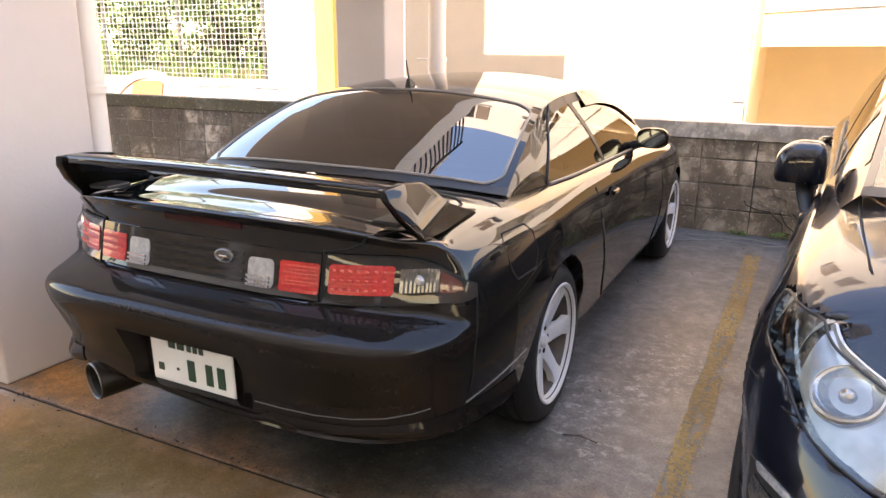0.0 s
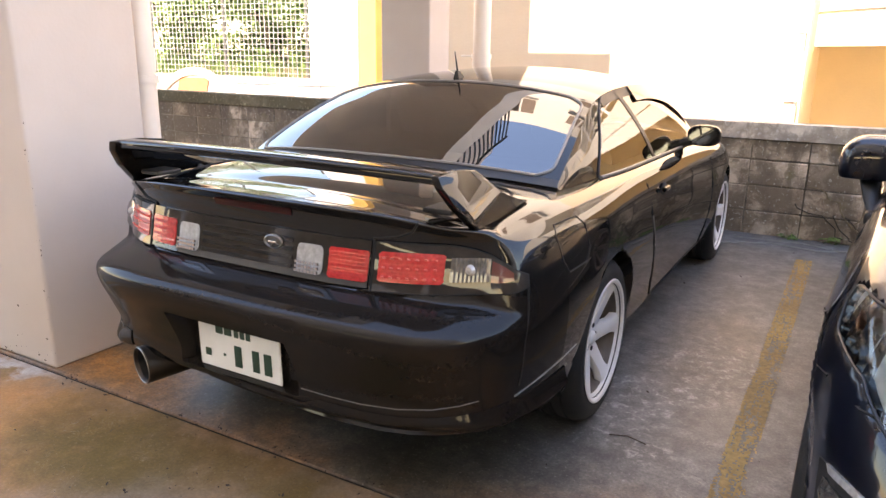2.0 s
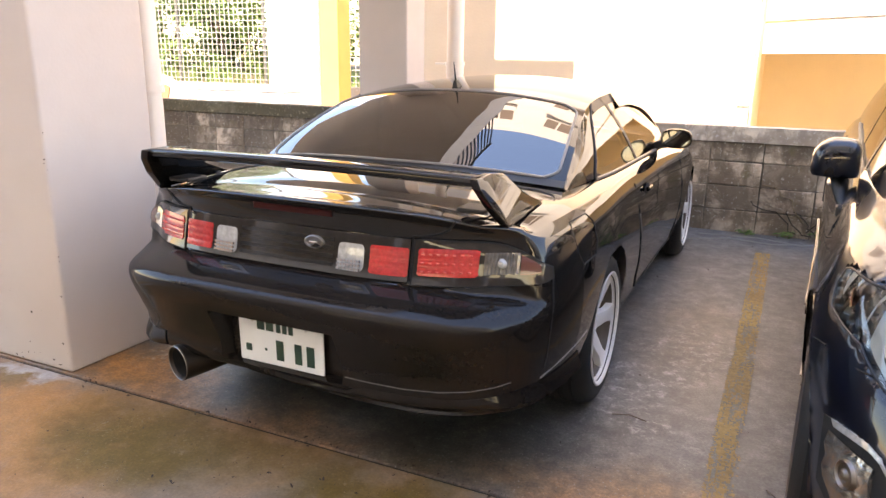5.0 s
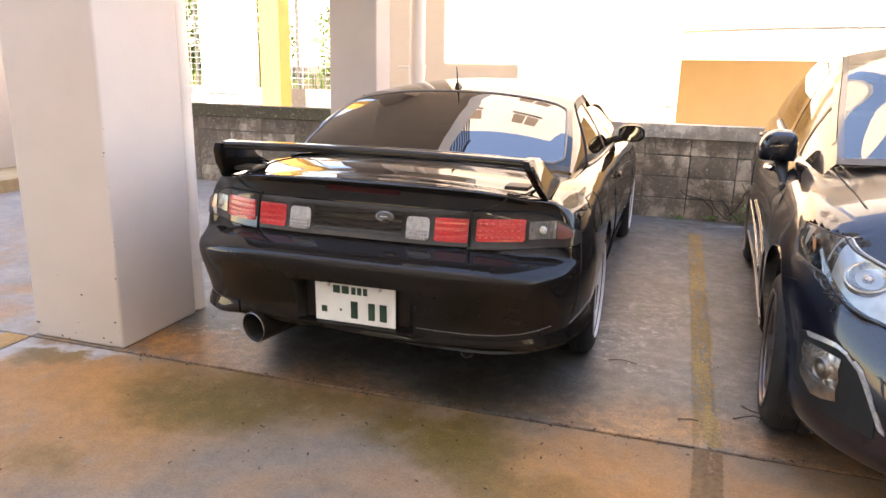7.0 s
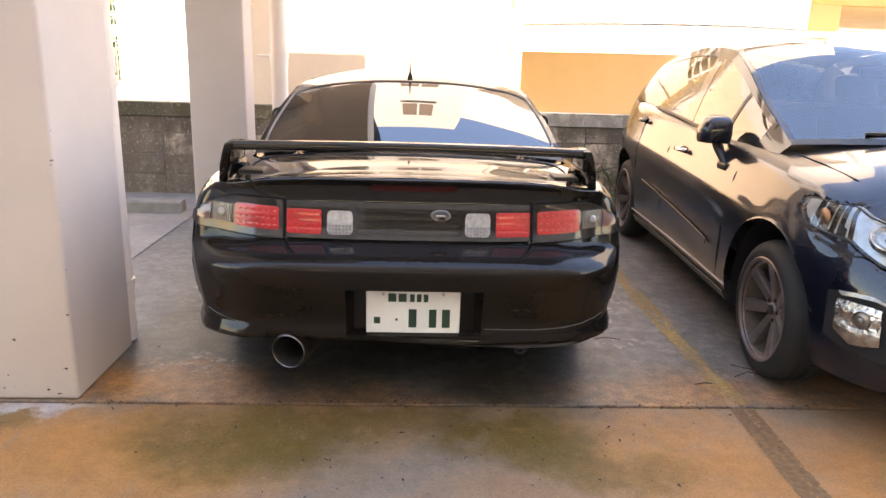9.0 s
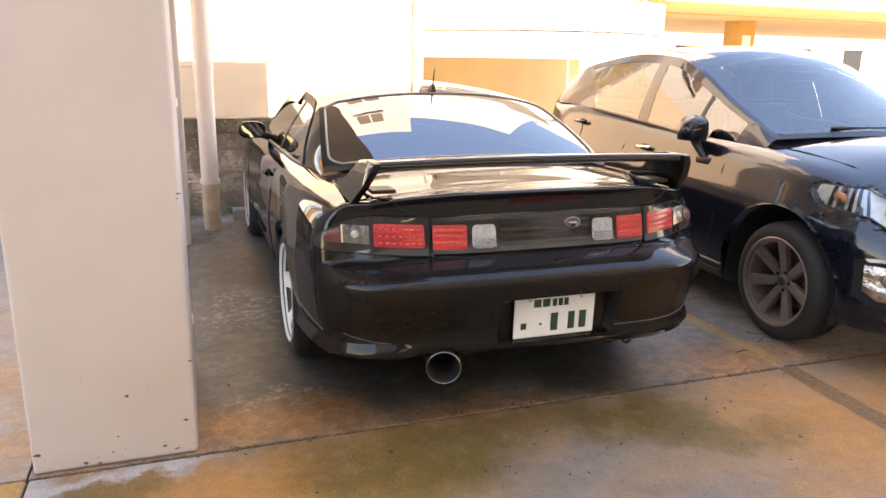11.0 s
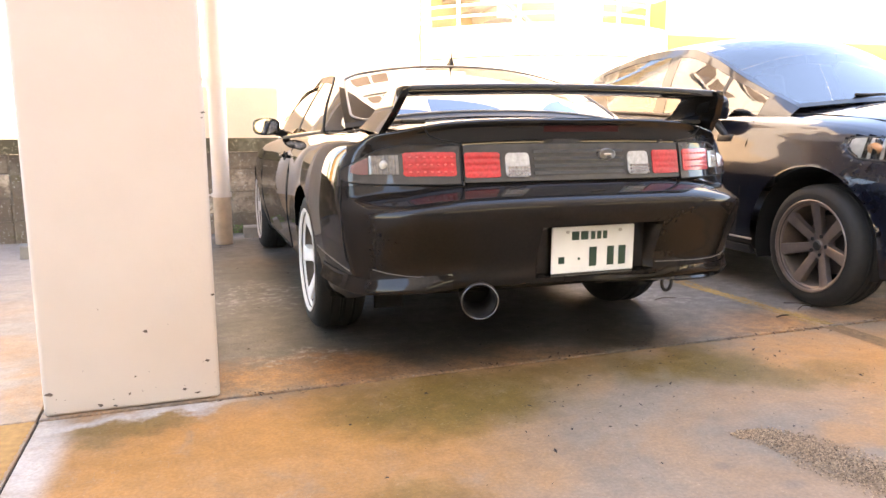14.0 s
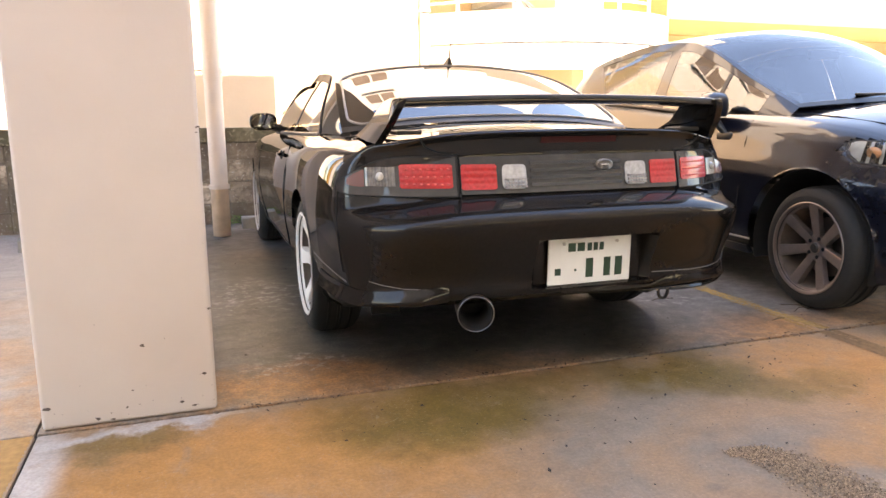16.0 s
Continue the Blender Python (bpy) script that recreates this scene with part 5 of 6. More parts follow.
GU = [g0 + (g1 - g0) * (.5 - .5 * math.cos(math.pi * k / 30)) for k in range(31)]
part("rear_window", sheet([[C.top(u, t * glass_edge(u)) for t in np.linspace(-1, 1, 29)] for u in GU]), TINT, coupe, "dark tinted rear window", smooth=60)
for a, b in ((0, g0), (g1, .40)):
    part("window_surround", sheet(C.top_sheet(arange(a, b, .01), TT)), PLASTIC if a == 0 else PAINT, coupe, smooth=60)
for sg in (-1, 1):
    part("window_surround", sheet([[C.top(u, sg * (glass_edge(u) + (1 - glass_edge(u)) * f)) for f in (0, .35, .7, 1)] for u in GU]), PAINT, coupe, smooth=60)
seal = [C.top(u, glass_edge(u), .002) for u in GU] + [C.top(g1, t * glass_edge(g1), .002) for t in np.linspace(1, -1, 30)] + [C.top(u, -glass_edge(u), .002) for u in GU[::-1]]
part("window_seal", tube(seal + [C.top(g0, t * glass_edge(g0), .002) for t in np.linspace(-1, 1, 30)], .0055, 6), SEAL, coupe)
part("windscreen", sheet(C.top_sheet(arange(.75, 1, .02), TT)), CLEAR, coupe, smooth=60)
for sg in (-1, 1):
    part("rear_pillar", sheet(C.flank_between((0, 0), (.24, .44, 1.9), 14, WW, sg)), PAINT, coupe, smooth=60)
    part("quarter_window", sheet(C.flank_between((.24, .44, 1.9), (.555, .505), 12, WW[:-1], sg)), SIDE, coupe, smooth=60)
    part("door_window", sheet(C.flank_between((.568, .52), (.95, .95), 18, WW[:-1], sg)), SIDE, coupe, smooth=60)
    part("window_post", sheet(C.flank_between((.555, .505), (.568, .52), 2, WW, sg, .003)), PLASTIC, coupe, smooth=60)
    part("windscreen_pillar", sheet(C.flank_sheet(arange(.95, 1, .01), WW, sg)), PAINT, coupe, smooth=60)
    part("roof_rail", sheet(C.flank_sheet(arange(.43, .96, .02), list(np.linspace(WW[-2], 1, 3)), sg)), PLASTIC, coupe, smooth=60)
    part("belt_trim", tube([C.flank(u, 0, .004) * np.array([sg, 1, 1]) for u in arange(.25, .98, .02)], .007, 6), SEAL, coupe)
    part("quarter_window_seal", tube([C.flank(.24 + .20 * w ** 1.9, w, .003) * np.array([sg, 1, 1]) for w in WW], .0040, 6), PLASTIC, coupe)
    part("rain_visor", sheet([[C.flank(u, w, .006 + (1 - w) * .04) * np.array([sg, 1, 1]) for w in (.80, .86, .93, 1.0)] for u in arange(.57, .93, .02)]), VISOR, coupe, "smoked rain visor over the door window", smooth=60)
    wing_mirror(coupe, sg, .85, 2.63, .918, .085, .06, .055, PAINT, False)
    for wy in COUPE["axles"]:
        wheel("wheel", coupe, sg * .738, wy, sg, .308, .225, .2, 6, WHITE_RIM, .305, (.036, .030, .027, .042))
        part("wheel_well", wheel_well(sg, wy, .305, .332, .53, .80), DARK, coupe)
    # door line, door handle, sill
    yd = [1.63, 1.635, 1.65, 1.69, 1.75, 1.81, 1.88]
    zd = [.868, .80, .68, .55, .43, .34, .25]
    P = [mirrored(C.point(C.i_side(y), z, .001), sg) for y, z in zip(yd, zd)]
    Q = [mirrored(C.point(C.i_side(y), z, .001), sg) for y, z in zip([3.02, 3.04, 3.05, 3.05, 3.04, 3.0], [.83, .75, .6, .45, .33, .25])]
    part("door_gap", tube(P, .004, 5), DARK, coupe)
    part("door_gap", tube(Q, .004, 5), DARK, coupe)
    part("door_gap", tube([mirrored(C.point(C.i_side(y), .25, .001), sg) for y in arange(1.88, 3.0, .1)], .004, 5), DARK, coupe)
    part("skirt_gap", tube([mirrored(C.point(C.i_side(y), z, .0015), sg) for y, z in ((.72, .425), (.62, .415), (.5, .40), (.36, .375))], .003, 5), SEAM, coupe)
    part("door_edge_guard", tube([mirrored(C.point(C.i_side(y), z, .003), sg) for y, z in ((1.652, .67), (1.675, .60), (1.70, .53))], .0035, 5), SEAM, coupe)
    h = C.point(C.i_side(1.87), .745, .0)
    hp = thing("door_handle", "", "", pose(sg * h[0], h[1], h[2]))
    hp.parent = coupe
    bm = lathe([(0, .004), (.8, .004), (1, 0)], 20, m=pose(0, 0, 0, 0, 90 * sg, 0) @ Matrix.Diagonal((.032, .06, 1, 1)))
    part("handle_cup", bm, DARK, hp)
    part("handle_grip", tube([(sg * .012, -.045, .008), (sg * .02, 0, .012), (sg * .012, .045, .008)], .011, 8), PAINT, hp, smooth=True)
    # corner skirts
    xs = list(np.linspace(-.10 if sg > 0 else .50, .70, 14 if sg > 0 else 6)) + [.74, .78]
    I = [C.i_rear(abs(x)) for x in xs] + [C.i_side(y) for y in (.42, .50, .58, .66)]
    n = len(I)
    f = np.linspace(0, 1, n)
    low = list(np.interp(f, [0, .3, .6, 1], [.338, .322, .302, .315]))
    up = [v + (.055 if abs(x) > .27 else .026) for v, x in zip(low, xs + [1] * 4)]
    g = np.clip(np.minimum(f * 5, 1), 0, 1)
    flip = [math.copysign(1, x) for x in xs] + [1] * 4
    rows = [[mirrored(C.point(i, b + (t - b) * w, .004 + .026 * (1 - w) ** 1.3 * e) * np.array([m, 1, 1]), sg) for i, b, t, e, m in zip(I, low, up, g, flip)] for w in np.linspace(0, 1, 7)]
    part("rear_skirt", plate_on(rows, (sg, -1, 0), .02), PAINT_DULL, coupe, smooth=50)
    part("mud_flap", box(sg * .58 - .06, sg * .58 + .06, .66, .675, .16, .34, .004), DARK, coupe)

# tail lamps: a smoked panel on the boot, a lamp at each corner
zl, zh = .689, .817
Ip = [C.i_rear(x) for x in np.linspace(0.0001, .43, 16)]
half = skin_patch(C, Ip, [zl] * 16, [zh - .001] * 16, 8, .0)
full = [list(mirrored(r[::-1], -1))[:-1] + r for r in half]
garnish = part("tail_panel", plate_on(full, (0, -1, 0), .01, .008), SMOKE, coupe, "smoked tail lamp panel across the boot", smooth=40)
for k in range(4):
    z = zl + .026 + k * .025
    part("panel_rib", plate_on([[C.point(C.i_rear(abs(x)), z + d, 0) * np.array([math.copysign(1, x), 1, 1]) for x in np.linspace(-.18, .18, 24)] for d in (-.006, .006)], (0, -1, 0), .004, .0115), VISOR, garnish)
for sg in (-1, 1):
    def lens(name, x0, x1, za, zb, material, parent, ribs, label="", lift=.011, n=25, rows=24, rib=.003, round_r=.006):
        fx = np.linspace(0, 1, n)
        I = [C.i_rear(x) for x in x0 + (x1 - x0) * fx]
        r = np.array([1 - math.sqrt(max(0, 1 - max(0, 1 - min(f, 1 - f) * (x1 - x0) / round_r) ** 2)) for f in fx]) * round_r
        P = mirrored(skin_patch(C, I, za + r, zb - r, rows, 0.0, ribs, rib), sg)
        if ribs < 0:
            I = [C.i_rear(x) for x in np.linspace(x0, x1, 2 * -ribs + 1)]
            P = mirrored([[C.point(i, z, .0022 * (k % 2)) for k, i in enumerate(I)] for z in np.linspace(za, zb, 7)], sg)
        return part(name, plate_on(P, (0, -1, 0), .008, lift), material, parent, label, smooth=30)
    lens("stop_lens", .306, .428, zl + .015, zh - .028, RED, garnish, 4, "red stop lamp lens", rib=.0006)
    rv = lens("reverse_lens", .197, .286, zl + .014, zh - .030, WHITE_LENS, garnish, 0, "clear reversing lamp lens", round_r=.016)
    for z in (zl + .026, zl + .038, zl + .050):
        for x in np.linspace(.205, .276, 7):
            q = mirrored(C.point(C.i_rear(x), z, .0215), sg)
            part("lens_stud", box(q[0] - .004, q[0] + .004, q[1] - .003, q[1] + .002, q[2] - .004, q[2] + .004), CHROME, rv)
    xs = list(np.linspace(.441, .70, 14)) + [.73, .755, .775, .79, .802]
    I = [C.i_rear(x) for x in xs]
    n = len(I)
    top = [zh - .082 * max(0, (x - .60) / .202) ** 2.0 for x in xs]
    bot = [zl - .004 + .018 * max(0, (k - 12) / (n - 13)) ** 3 for k in range(n)]
    lamp = part("tail_lamp", plate_on(mirrored(skin_patch(C, I, bot, top, 8), sg), (sg * .3, -1, 0), .012, .008), SMOKE, coupe, "corner tail lamp with smoked cover", smooth=40)
    lens("stop_lens", .456, .620, zl + .022, zh - .026, RED, lamp, 4, "red stop lamp lens", rib=.0006)
    edge = [C.point(i, b, .006) for i, b in zip(I, bot)] + [C.point(i, t, .006) for i, t in zip(I[::-1], top[::-1])]
    part("lamp_seal", tube([mirrored(q, sg) for q in edge + edge[:1]], .0032, 6), DARK, lamp, smooth=True)
    part("corner_gap", tube([mirrored(C.point(C.i_rear(.803), z, .001), sg) for z in (.70, .62, .54, .46, .41)], .003, 5), DARK, coupe)
    lens("turn_lens", .636, .720, zl + .028, zh - .036, CLEAR_DIM, lamp, -9, "clear turn lamp lens")
    part("turn_bulb", lathe([(0, .012), (.010, .010), (.016, 0)], 16, m=Matrix.Translation(mirrored(C.point(C.i_rear(.675), zl + .062, .013), sg)) @ pose(0, 0, 0, 90)), WHITE_LENS, lamp, smooth=40)
    I = [C.i_rear(.728), C.i_rear(.745), C.i_rear(.762), C.i_rear(.780)]
    part("side_lens", plate_on(mirrored(skin_patch(C, I, [zl + .026, zl + .026, zl + .028, zl + .034], [zh - .044, zh - .052, zh - .060, zh - .074], 8), sg), (sg * .5, -1, 0), .006, .011), RED_DIM, lamp, smooth=40)
    for row in range(3):
        for k in range(7):
            q = mirrored(C.point(C.i_rear(.470 + .0215 * k), zl + .038 + .025 * row, .0125), sg)
            part("lens_stud", box(q[0] - .005, q[0] + .005, q[1] - .003, q[1] + .002, q[2] - .003, q[2] + .003, .0015), RED_LIT, lamp)
# badge, third stop lamp, boot lines
b0 = C.point(C.i_rear(.11), .779, .012)
bm = lathe([(0, .0), (.75, .002), (.86, .006), (1, .003), (1, -.004)], 32, m=pose(*b0) @ pose(0, 0, 0, 90, 0, 2) @ Matrix.Diagonal((.036, .021, 1, 1)))
part("badge", bm, BADGE, coupe, "small oval metal badge", smooth=40)
part("badge_bar", box(b0[0] - .016, b0[0] + .016, b0[1] - .009, b0[1] - .004, b0[2] - .004, b0[2] + .004, .002), CHROME, coupe)
part("third_stop_lamp", plate_on([[C.point(C.i_rear(abs(x)), z, 0) * np.array([math.copysign(1, x), 1, 1]) for x in np.linspace(-.135, .165, 20)] for z in (.860, .867, .874, .881)], (0, -1, 0), .004, .003), RED_DARK, coupe, "unlit dark red high stop lamp", smooth=40)
for sg in (-1, 1):
    part("boot_gap", tube([mirrored(C.point(C.i_rear(.435), z, .002), sg) for z in (.695, .75, .825)] + [mirrored(C.point(C.i_rear(x), z, .001), sg) for x, z in ((.50, .833), (.54, .85), (.56, .878))], .004, 5), DARK, coupe)
    part("boot_gap", tube([C.deck(sg * x, y, .0005) for x, y in ((.57, .26), (.60, .36), (.625, .5), (.63, .62), (.62, .70), (.58, .74), (.4, .745))], .004, 5), DARK, coupe)

# rear wing
wing = thing("rear_wing", "", "", pose(0, 0, 0))
wing.parent = coupe
wing["label"] = "black raised rear wing"
prof = [(.205, .990), (.203, 1.006), (.207, 1.0125), (.216, 1.015), (.27, 1.013), (.33, 1.006), (.352, .998), (.354, .992), (.345, .984), (.28, .980), (.215, .984)]
rows = [[(x, y + .03 * (x / .62) ** 2 - .015, z + .012 * (1 - (x / .62) ** 2)) for y, z in prof] for x in np.linspace(-.625, .625, 31)]
bm = sheet(rows, closed=True)
part("wing_blade", bm, PAINT, wing, smooth=50)
for sg in (-1, 1):
    side = [(.200, 1.012), (.204, .980), (.245, .925), (.315, .858), (.46, .866), (.68, .880), (.60, .893), (.51, .925), (.43, .988), (.40, 1.004), (.31, 1.014)]
    own = bmesh.new()
    lean = lambda z: .045 * (1.01 - z) / .12
    A = [own.verts.new((sg * (.628 + .010 + lean(z)), y, z)) for y, z in side]
    B = [own.verts.new((sg * (.628 - .018 + lean(z)), y + .004, z)) for y, z in side]
    own.faces.new(A)
    own.faces.new(B[::-1])
    for k in range(len(A)):
        j = (k + 1) % len(A)
        own.faces.new((A[k], B[k], B[j], A[j]))
    bmesh.ops.bevel(own, geom=[e for e in own.edges], offset=.004, segments=2, affect='EDGES', profile=.5)
    part("wing_end", own, PAINT, wing, smooth=40)
    part("wing_pad", box(sg * .575 - .045, sg * .575 + .045, .30, .40, .89, .905, .005), PLASTIC, wing)

# seam of the bumper's lower lip, its highlight painted as a pale line
part("lip_seam", tube([C.point(C.i_rear(x), z, .0025) for x, z in ((.27, .392), (.36, .388), (.46, .383), (.56, .380), (.64, .381), (.70, .388), (.74, .397))], .0014, 5), SEAM, coupe, "seam of the bumper lip with a painted highlight")
part("lip_seam", tube([mirrored(C.point(C.i_rear(x), z, .0025), -1) for x, z in ((.56, .380), (.64, .381), (.70, .388), (.74, .397))], .0014, 5), SEAM, coupe)

# number plate with its marks as bars
pm = pose(.02, .098, .368, 1.5, 0, 0)
plate = part("number_plate", box(-.165, .165, -.006, 0, 0, .165, .004), PLATE, coupe, "white number plate with dark green marks", at=pm)
for x0, x1, z0, z1 in ((-.088, -.060, .118, .148), (-.052, -.024, .118, .148), (-.012, .004, .118, .146), (.012, .028, .118, .146), (.036, .052, .118, .146),
                       (-.138, -.116, .036, .060), (-.062, -.054, .047, .055), (-.016, .012, .022, .090), (.056, .082, .022, .090), (.102, .130, .022, .090)):
    part("plate_mark", box(x0, x1, -.0085, -.006, z0, z1), PLATE_GREEN, plate)
for x in (-.105, .105):
    part("plate_bolt", rod((x, -.011, .147), (x, -.005, .147), .006, 10), STEEL, plate)

# exhaust
muff = thing("muffler", "", "", pose(-.418, .075, .298, 2, 0, -16))
muff.parent = coupe
muff["label"] = "large steel exhaust tip, sooty inside"
T2 = pose(0, 0, 0, -90, 0, 0)
part("exhaust_tip", lathe([(.050, .22), (.052, .03), (.056, .006), (.060, 0), (.064, .004), (.064, .09), (.062, .22)], 40, m=T2), BURNT, muff, smooth=40)
part("tip_rim", lathe([(.0590, .0012), (.0605, -.0008), (.0622, .0014)], 40, m=T2), DULL_STEEL, muff, smooth=40)
part("exhaust_bore", lathe([(.0, .16), (.0495, .16), (.0495, .05), (.053, .012)], 40, m=T2), SOOT, muff)
part("exhaust_box", lathe([(.0, .34), (.05, .34), (.075, .37), (.075, .7), (.05, .73), (.0, .73)], 32, m=T2), RUST, muff, smooth=40)
# underside, tow hook, little aerial, fuel flap
part("underbody", box(-.60, .60, .75, 4.2, .19, .32, .02), DARK, coupe)
part("bumper_beam", box(-.6, .6, .22, .8, .34, .42), DARK, coupe)
ring = [( .43 + .022 * math.cos(a), .22, .275 + .032 * math.sin(a)) for a in np.linspace(0, 2 * math.pi, 17)]
part("tow_hook", tube(ring, .007, 6), PLASTIC, coupe, smooth=True)
fin = thing("roof_aerial", "", "", pose(-.01, 1.50, 1.207))
fin.parent = coupe
bm = bmesh.new()
base = [bm.verts.new((x, y, 0)) for x, y in ((-.014, -.03), (.014, -.03), (.017, .03), (-.017, .03))]
tip = [bm.verts.new((x, y, .035)) for x, y in ((-.006, -.028), (.006, -.028), (.006, -.008), (-.006, -.008))]
bm.faces.new(tip)
for k in range(4):
    bm.faces.new((base[k], base[(k + 1) % 4], tip[(k + 1) % 4], tip[k]))
part("aerial_foot", bm, PLASTIC, fin, smooth=60)
part("aerial_rod", rod((0, -.018, .03), (0, -.045, .115), .005, 8, r2=.002), PLASTIC, fin)
part("aerial_socket", lathe([(0, .012), (.012, .012), (.016, 0)], 16, m=pose(*C.deck(-.665, .60, 0.0))), PLASTIC, coupe)
zf = [.69, .69, .73, .80, .83, .83, .80, .73, .69]
yf = [.77, .62, .585, .575, .60, .76, .80, .80, .77]
part("fuel_flap_gap", tube([C.point(C.i_side(y), z, .001) for y, z in zip(yf, zf)], .0028, 5), DARK, coupe)
# cabin
part("cabin_floor", box(-.66, .66, .95, 3.1, .33, .36), INSIDE, coupe)
part("parcel_shelf", box(-.60, .60, .78, 1.30, .86, .885, .01), INSIDE, coupe)
part("rear_seat", box(-.56, .56, 1.28, 1.42, .4, .90, .05), INSIDE, coupe, smooth=True)
part("dashboard", box(-.66, .66, 2.85, 3.25, .62, .875, .05), INSIDE, coupe, smooth=True)
part("steering_wheel", tube([(.36 + .18 * math.cos(a), 2.72 + .05 * math.sin(a), .80 + .17 * math.sin(a)) for a in np.linspace(0, 2 * math.pi, 25)], .014, 6), PLASTIC, coupe, smooth=True)
for sx in (-.36, .36):
    seat(coupe, sx, 1.98, .36, INSIDE)
part("rear_mirror", box(-.11, .11, 2.60, 2.63, 1.10, 1.16, .012), PLASTIC, coupe)

# ---- the dark blue hatchback ----
hatch = thing("hatchback", "glossy dark navy blue five-door hatchback parked nose out", "car", pose(1.0, 2.02, 0, 0, 0, 176.8) @ pose(0, -3.346, 0))
H = Shell(HATCH)


def head_lamp_area():
    """Columns and the lower and upper height lines of a head lamp."""
    I = [H.i_side(y) for y in (3.53, 3.555, 3.60)] + [H.i_front(x) for x in (.815, .80, .775, .74, .70, .64, .57, .49, .41)]
    lo = [.785, .762, .735, .715, .700, .680, .657, .645, .634, .630, .630, .640]
    hi = [.822, .830, .832, .828, .822, .812, .800, .790, .772, .752, .728, .700]
    f, g = np.linspace(0, 1, 78), np.linspace(0, 1, 12)
    return [list(np.interp(f, g, a)) for a in (I, lo, hi)]


body = H.skin()
area = head_lamp_area()
bucket = np.array(skin_patch(H, *area, 26, 0.0)).reshape(-1, 3)
inward = np.array(skin_patch(H, *area, 26, -.03)).reshape(-1, 3) - bucket
for v in body.verts:
    if v.co.y > 3.4 and v.co.z > .6:
        d = np.linalg.norm(bucket - np.array((abs(v.co.x), v.co.y, v.co.z)), axis=1)
        k = int(d.argmin())
        if d[k] < .006:
            v.co += Vector((math.copysign(1, v.co.x) * inward[k][0], inward[k][1], 0))
part("body", body, NAVY, hatch, smooth=50)
part("roof", sheet(H.top_sheet(arange(.2, .6, .02), TT)), NAVY, hatch, smooth=60)
part("rear_window", sheet(H.top_sheet(arange(0, .2, .02), TT)), CLEAR, hatch, smooth=60)
part("windscreen", sheet(H.top_sheet(arange(.615, .985, .02), [t * .965 for t in TT])), SCREEN, hatch, smooth=60)
part("scuttle", sheet(H.top_sheet(arange(.985, 1, .005), TT)), PLASTIC, hatch, smooth=60)
part("roof_front", sheet(H.top_sheet(arange(.6, .615, .005), TT)), NAVY, hatch, smooth=60)
for sg in (-1, 1):
    part("screen_pillar", sheet(H.top_sheet(arange(.615, .985, .02), list(np.linspace(sg * .965, sg, 4)))), NAVY, hatch, smooth=60)
    part("rear_pillar", sheet(H.flank_between((0, 0), (.36, .24), 14, WW, sg)), NAVY, hatch, smooth=60)
    part("rear_door_window", sheet(H.flank_between((.36, .24), (.558, .535), 14, WW[:-1], sg)), HSIDE, hatch, smooth=60)
    part("door_pillar", sheet(H.flank_between((.558, .535), (.605, .575), 3, WW, sg, .002)), NAVY, hatch, smooth=60)
    part("front_door_window", sheet(H.flank_between((.605, .575), (.80, .80), 14, WW[:-1], sg)), HSIDE, hatch, smooth=60)
    part("window_post", sheet(H.flank_sheet([.80, .806, .812], WW, sg, .003)), PLASTIC, hatch, smooth=60)
    part("quarter_light", sheet(H.flank_sheet(arange(.812, .93, .02), WW[:-1], sg)), HSIDE, hatch, smooth=60)
    part("screen_pillar", sheet(H.flank_sheet(arange(.93, 1, .01), WW, sg)), NAVY, hatch, smooth=60)
    part("roof_rail", sheet(H.flank_sheet(arange(.25, .94, .02), list(np.linspace(WW[-2], 1, 3)), sg, .004)), NAVY, hatch, smooth=60)
    part("belt_trim", tube([H.flank(u, 0, .004) * np.array([sg, 1, 1]) for u in arange(.35, .96, .02)], .009, 6), PLASTIC, hatch)
    for wy in HATCH["axles"]:
        wheel("wheel", hatch, sg * .778, wy, sg, .304, .223, .205, 7, GREY_RIM, .303, (.020, .023, .026, .030))
        part("wheel_well", wheel_well(sg, wy - (.028 if wy > 2 else 0), .304, .385, .55, .86), DARK, hatch)
    wing_mirror(hatch, sg, .885, 2.57, .995, .084, .085, .082, NAVY, True)
    for ys, zs in (([1.78, 1.77, 1.77, 1.79], [.985, .8, .5, .27]), ([2.84, 2.86, 2.88, 2.86, 2.84], [.92, .8, .55, .4, .27]), ([1.08, 1.1, 1.12, 1.13, 1.14], [1.03, .95, .85, .72, .6])):
        part("door_gap", tube([mirrored(H.point(H.i_side(y), z, .001), sg) for y, z in zip(ys, zs)], .004, 5), DARK, hatch)
    part("rub_strip", plate_on([[mirrored(H.point(H.i_side(y), .53 - .072 * (y - 1.387) + z, 0), sg) for y in arange(1.38, 2.70, .1)] for z in (-.014, 0, .014)], (sg, 0, 0), .006, .014), NAVY, hatch, smooth=40)
    part("rub_strip_edge", tube([mirrored(H.point(H.i_side(y), .548 - .072 * (y - 1.387), .016), sg) for y in arange(1.40, 2.68, .1)], .004, 6), NAVY, hatch)
    part("sill", plate_on([[mirrored(H.point(H.i_side(y), z, 0), sg) for y in arange(1.12, 2.96, .1)] for z in (.205, .23, .25)], (sg, 0, 0), .006, .012), PLASTIC, hatch, smooth=40)
    part("sill_strip", tube([mirrored(H.point(H.i_side(y), .285, .004), sg) for y in arange(1.10, 2.98, .1)], .005, 6), SILVER, hatch, "thin bright sill strip")
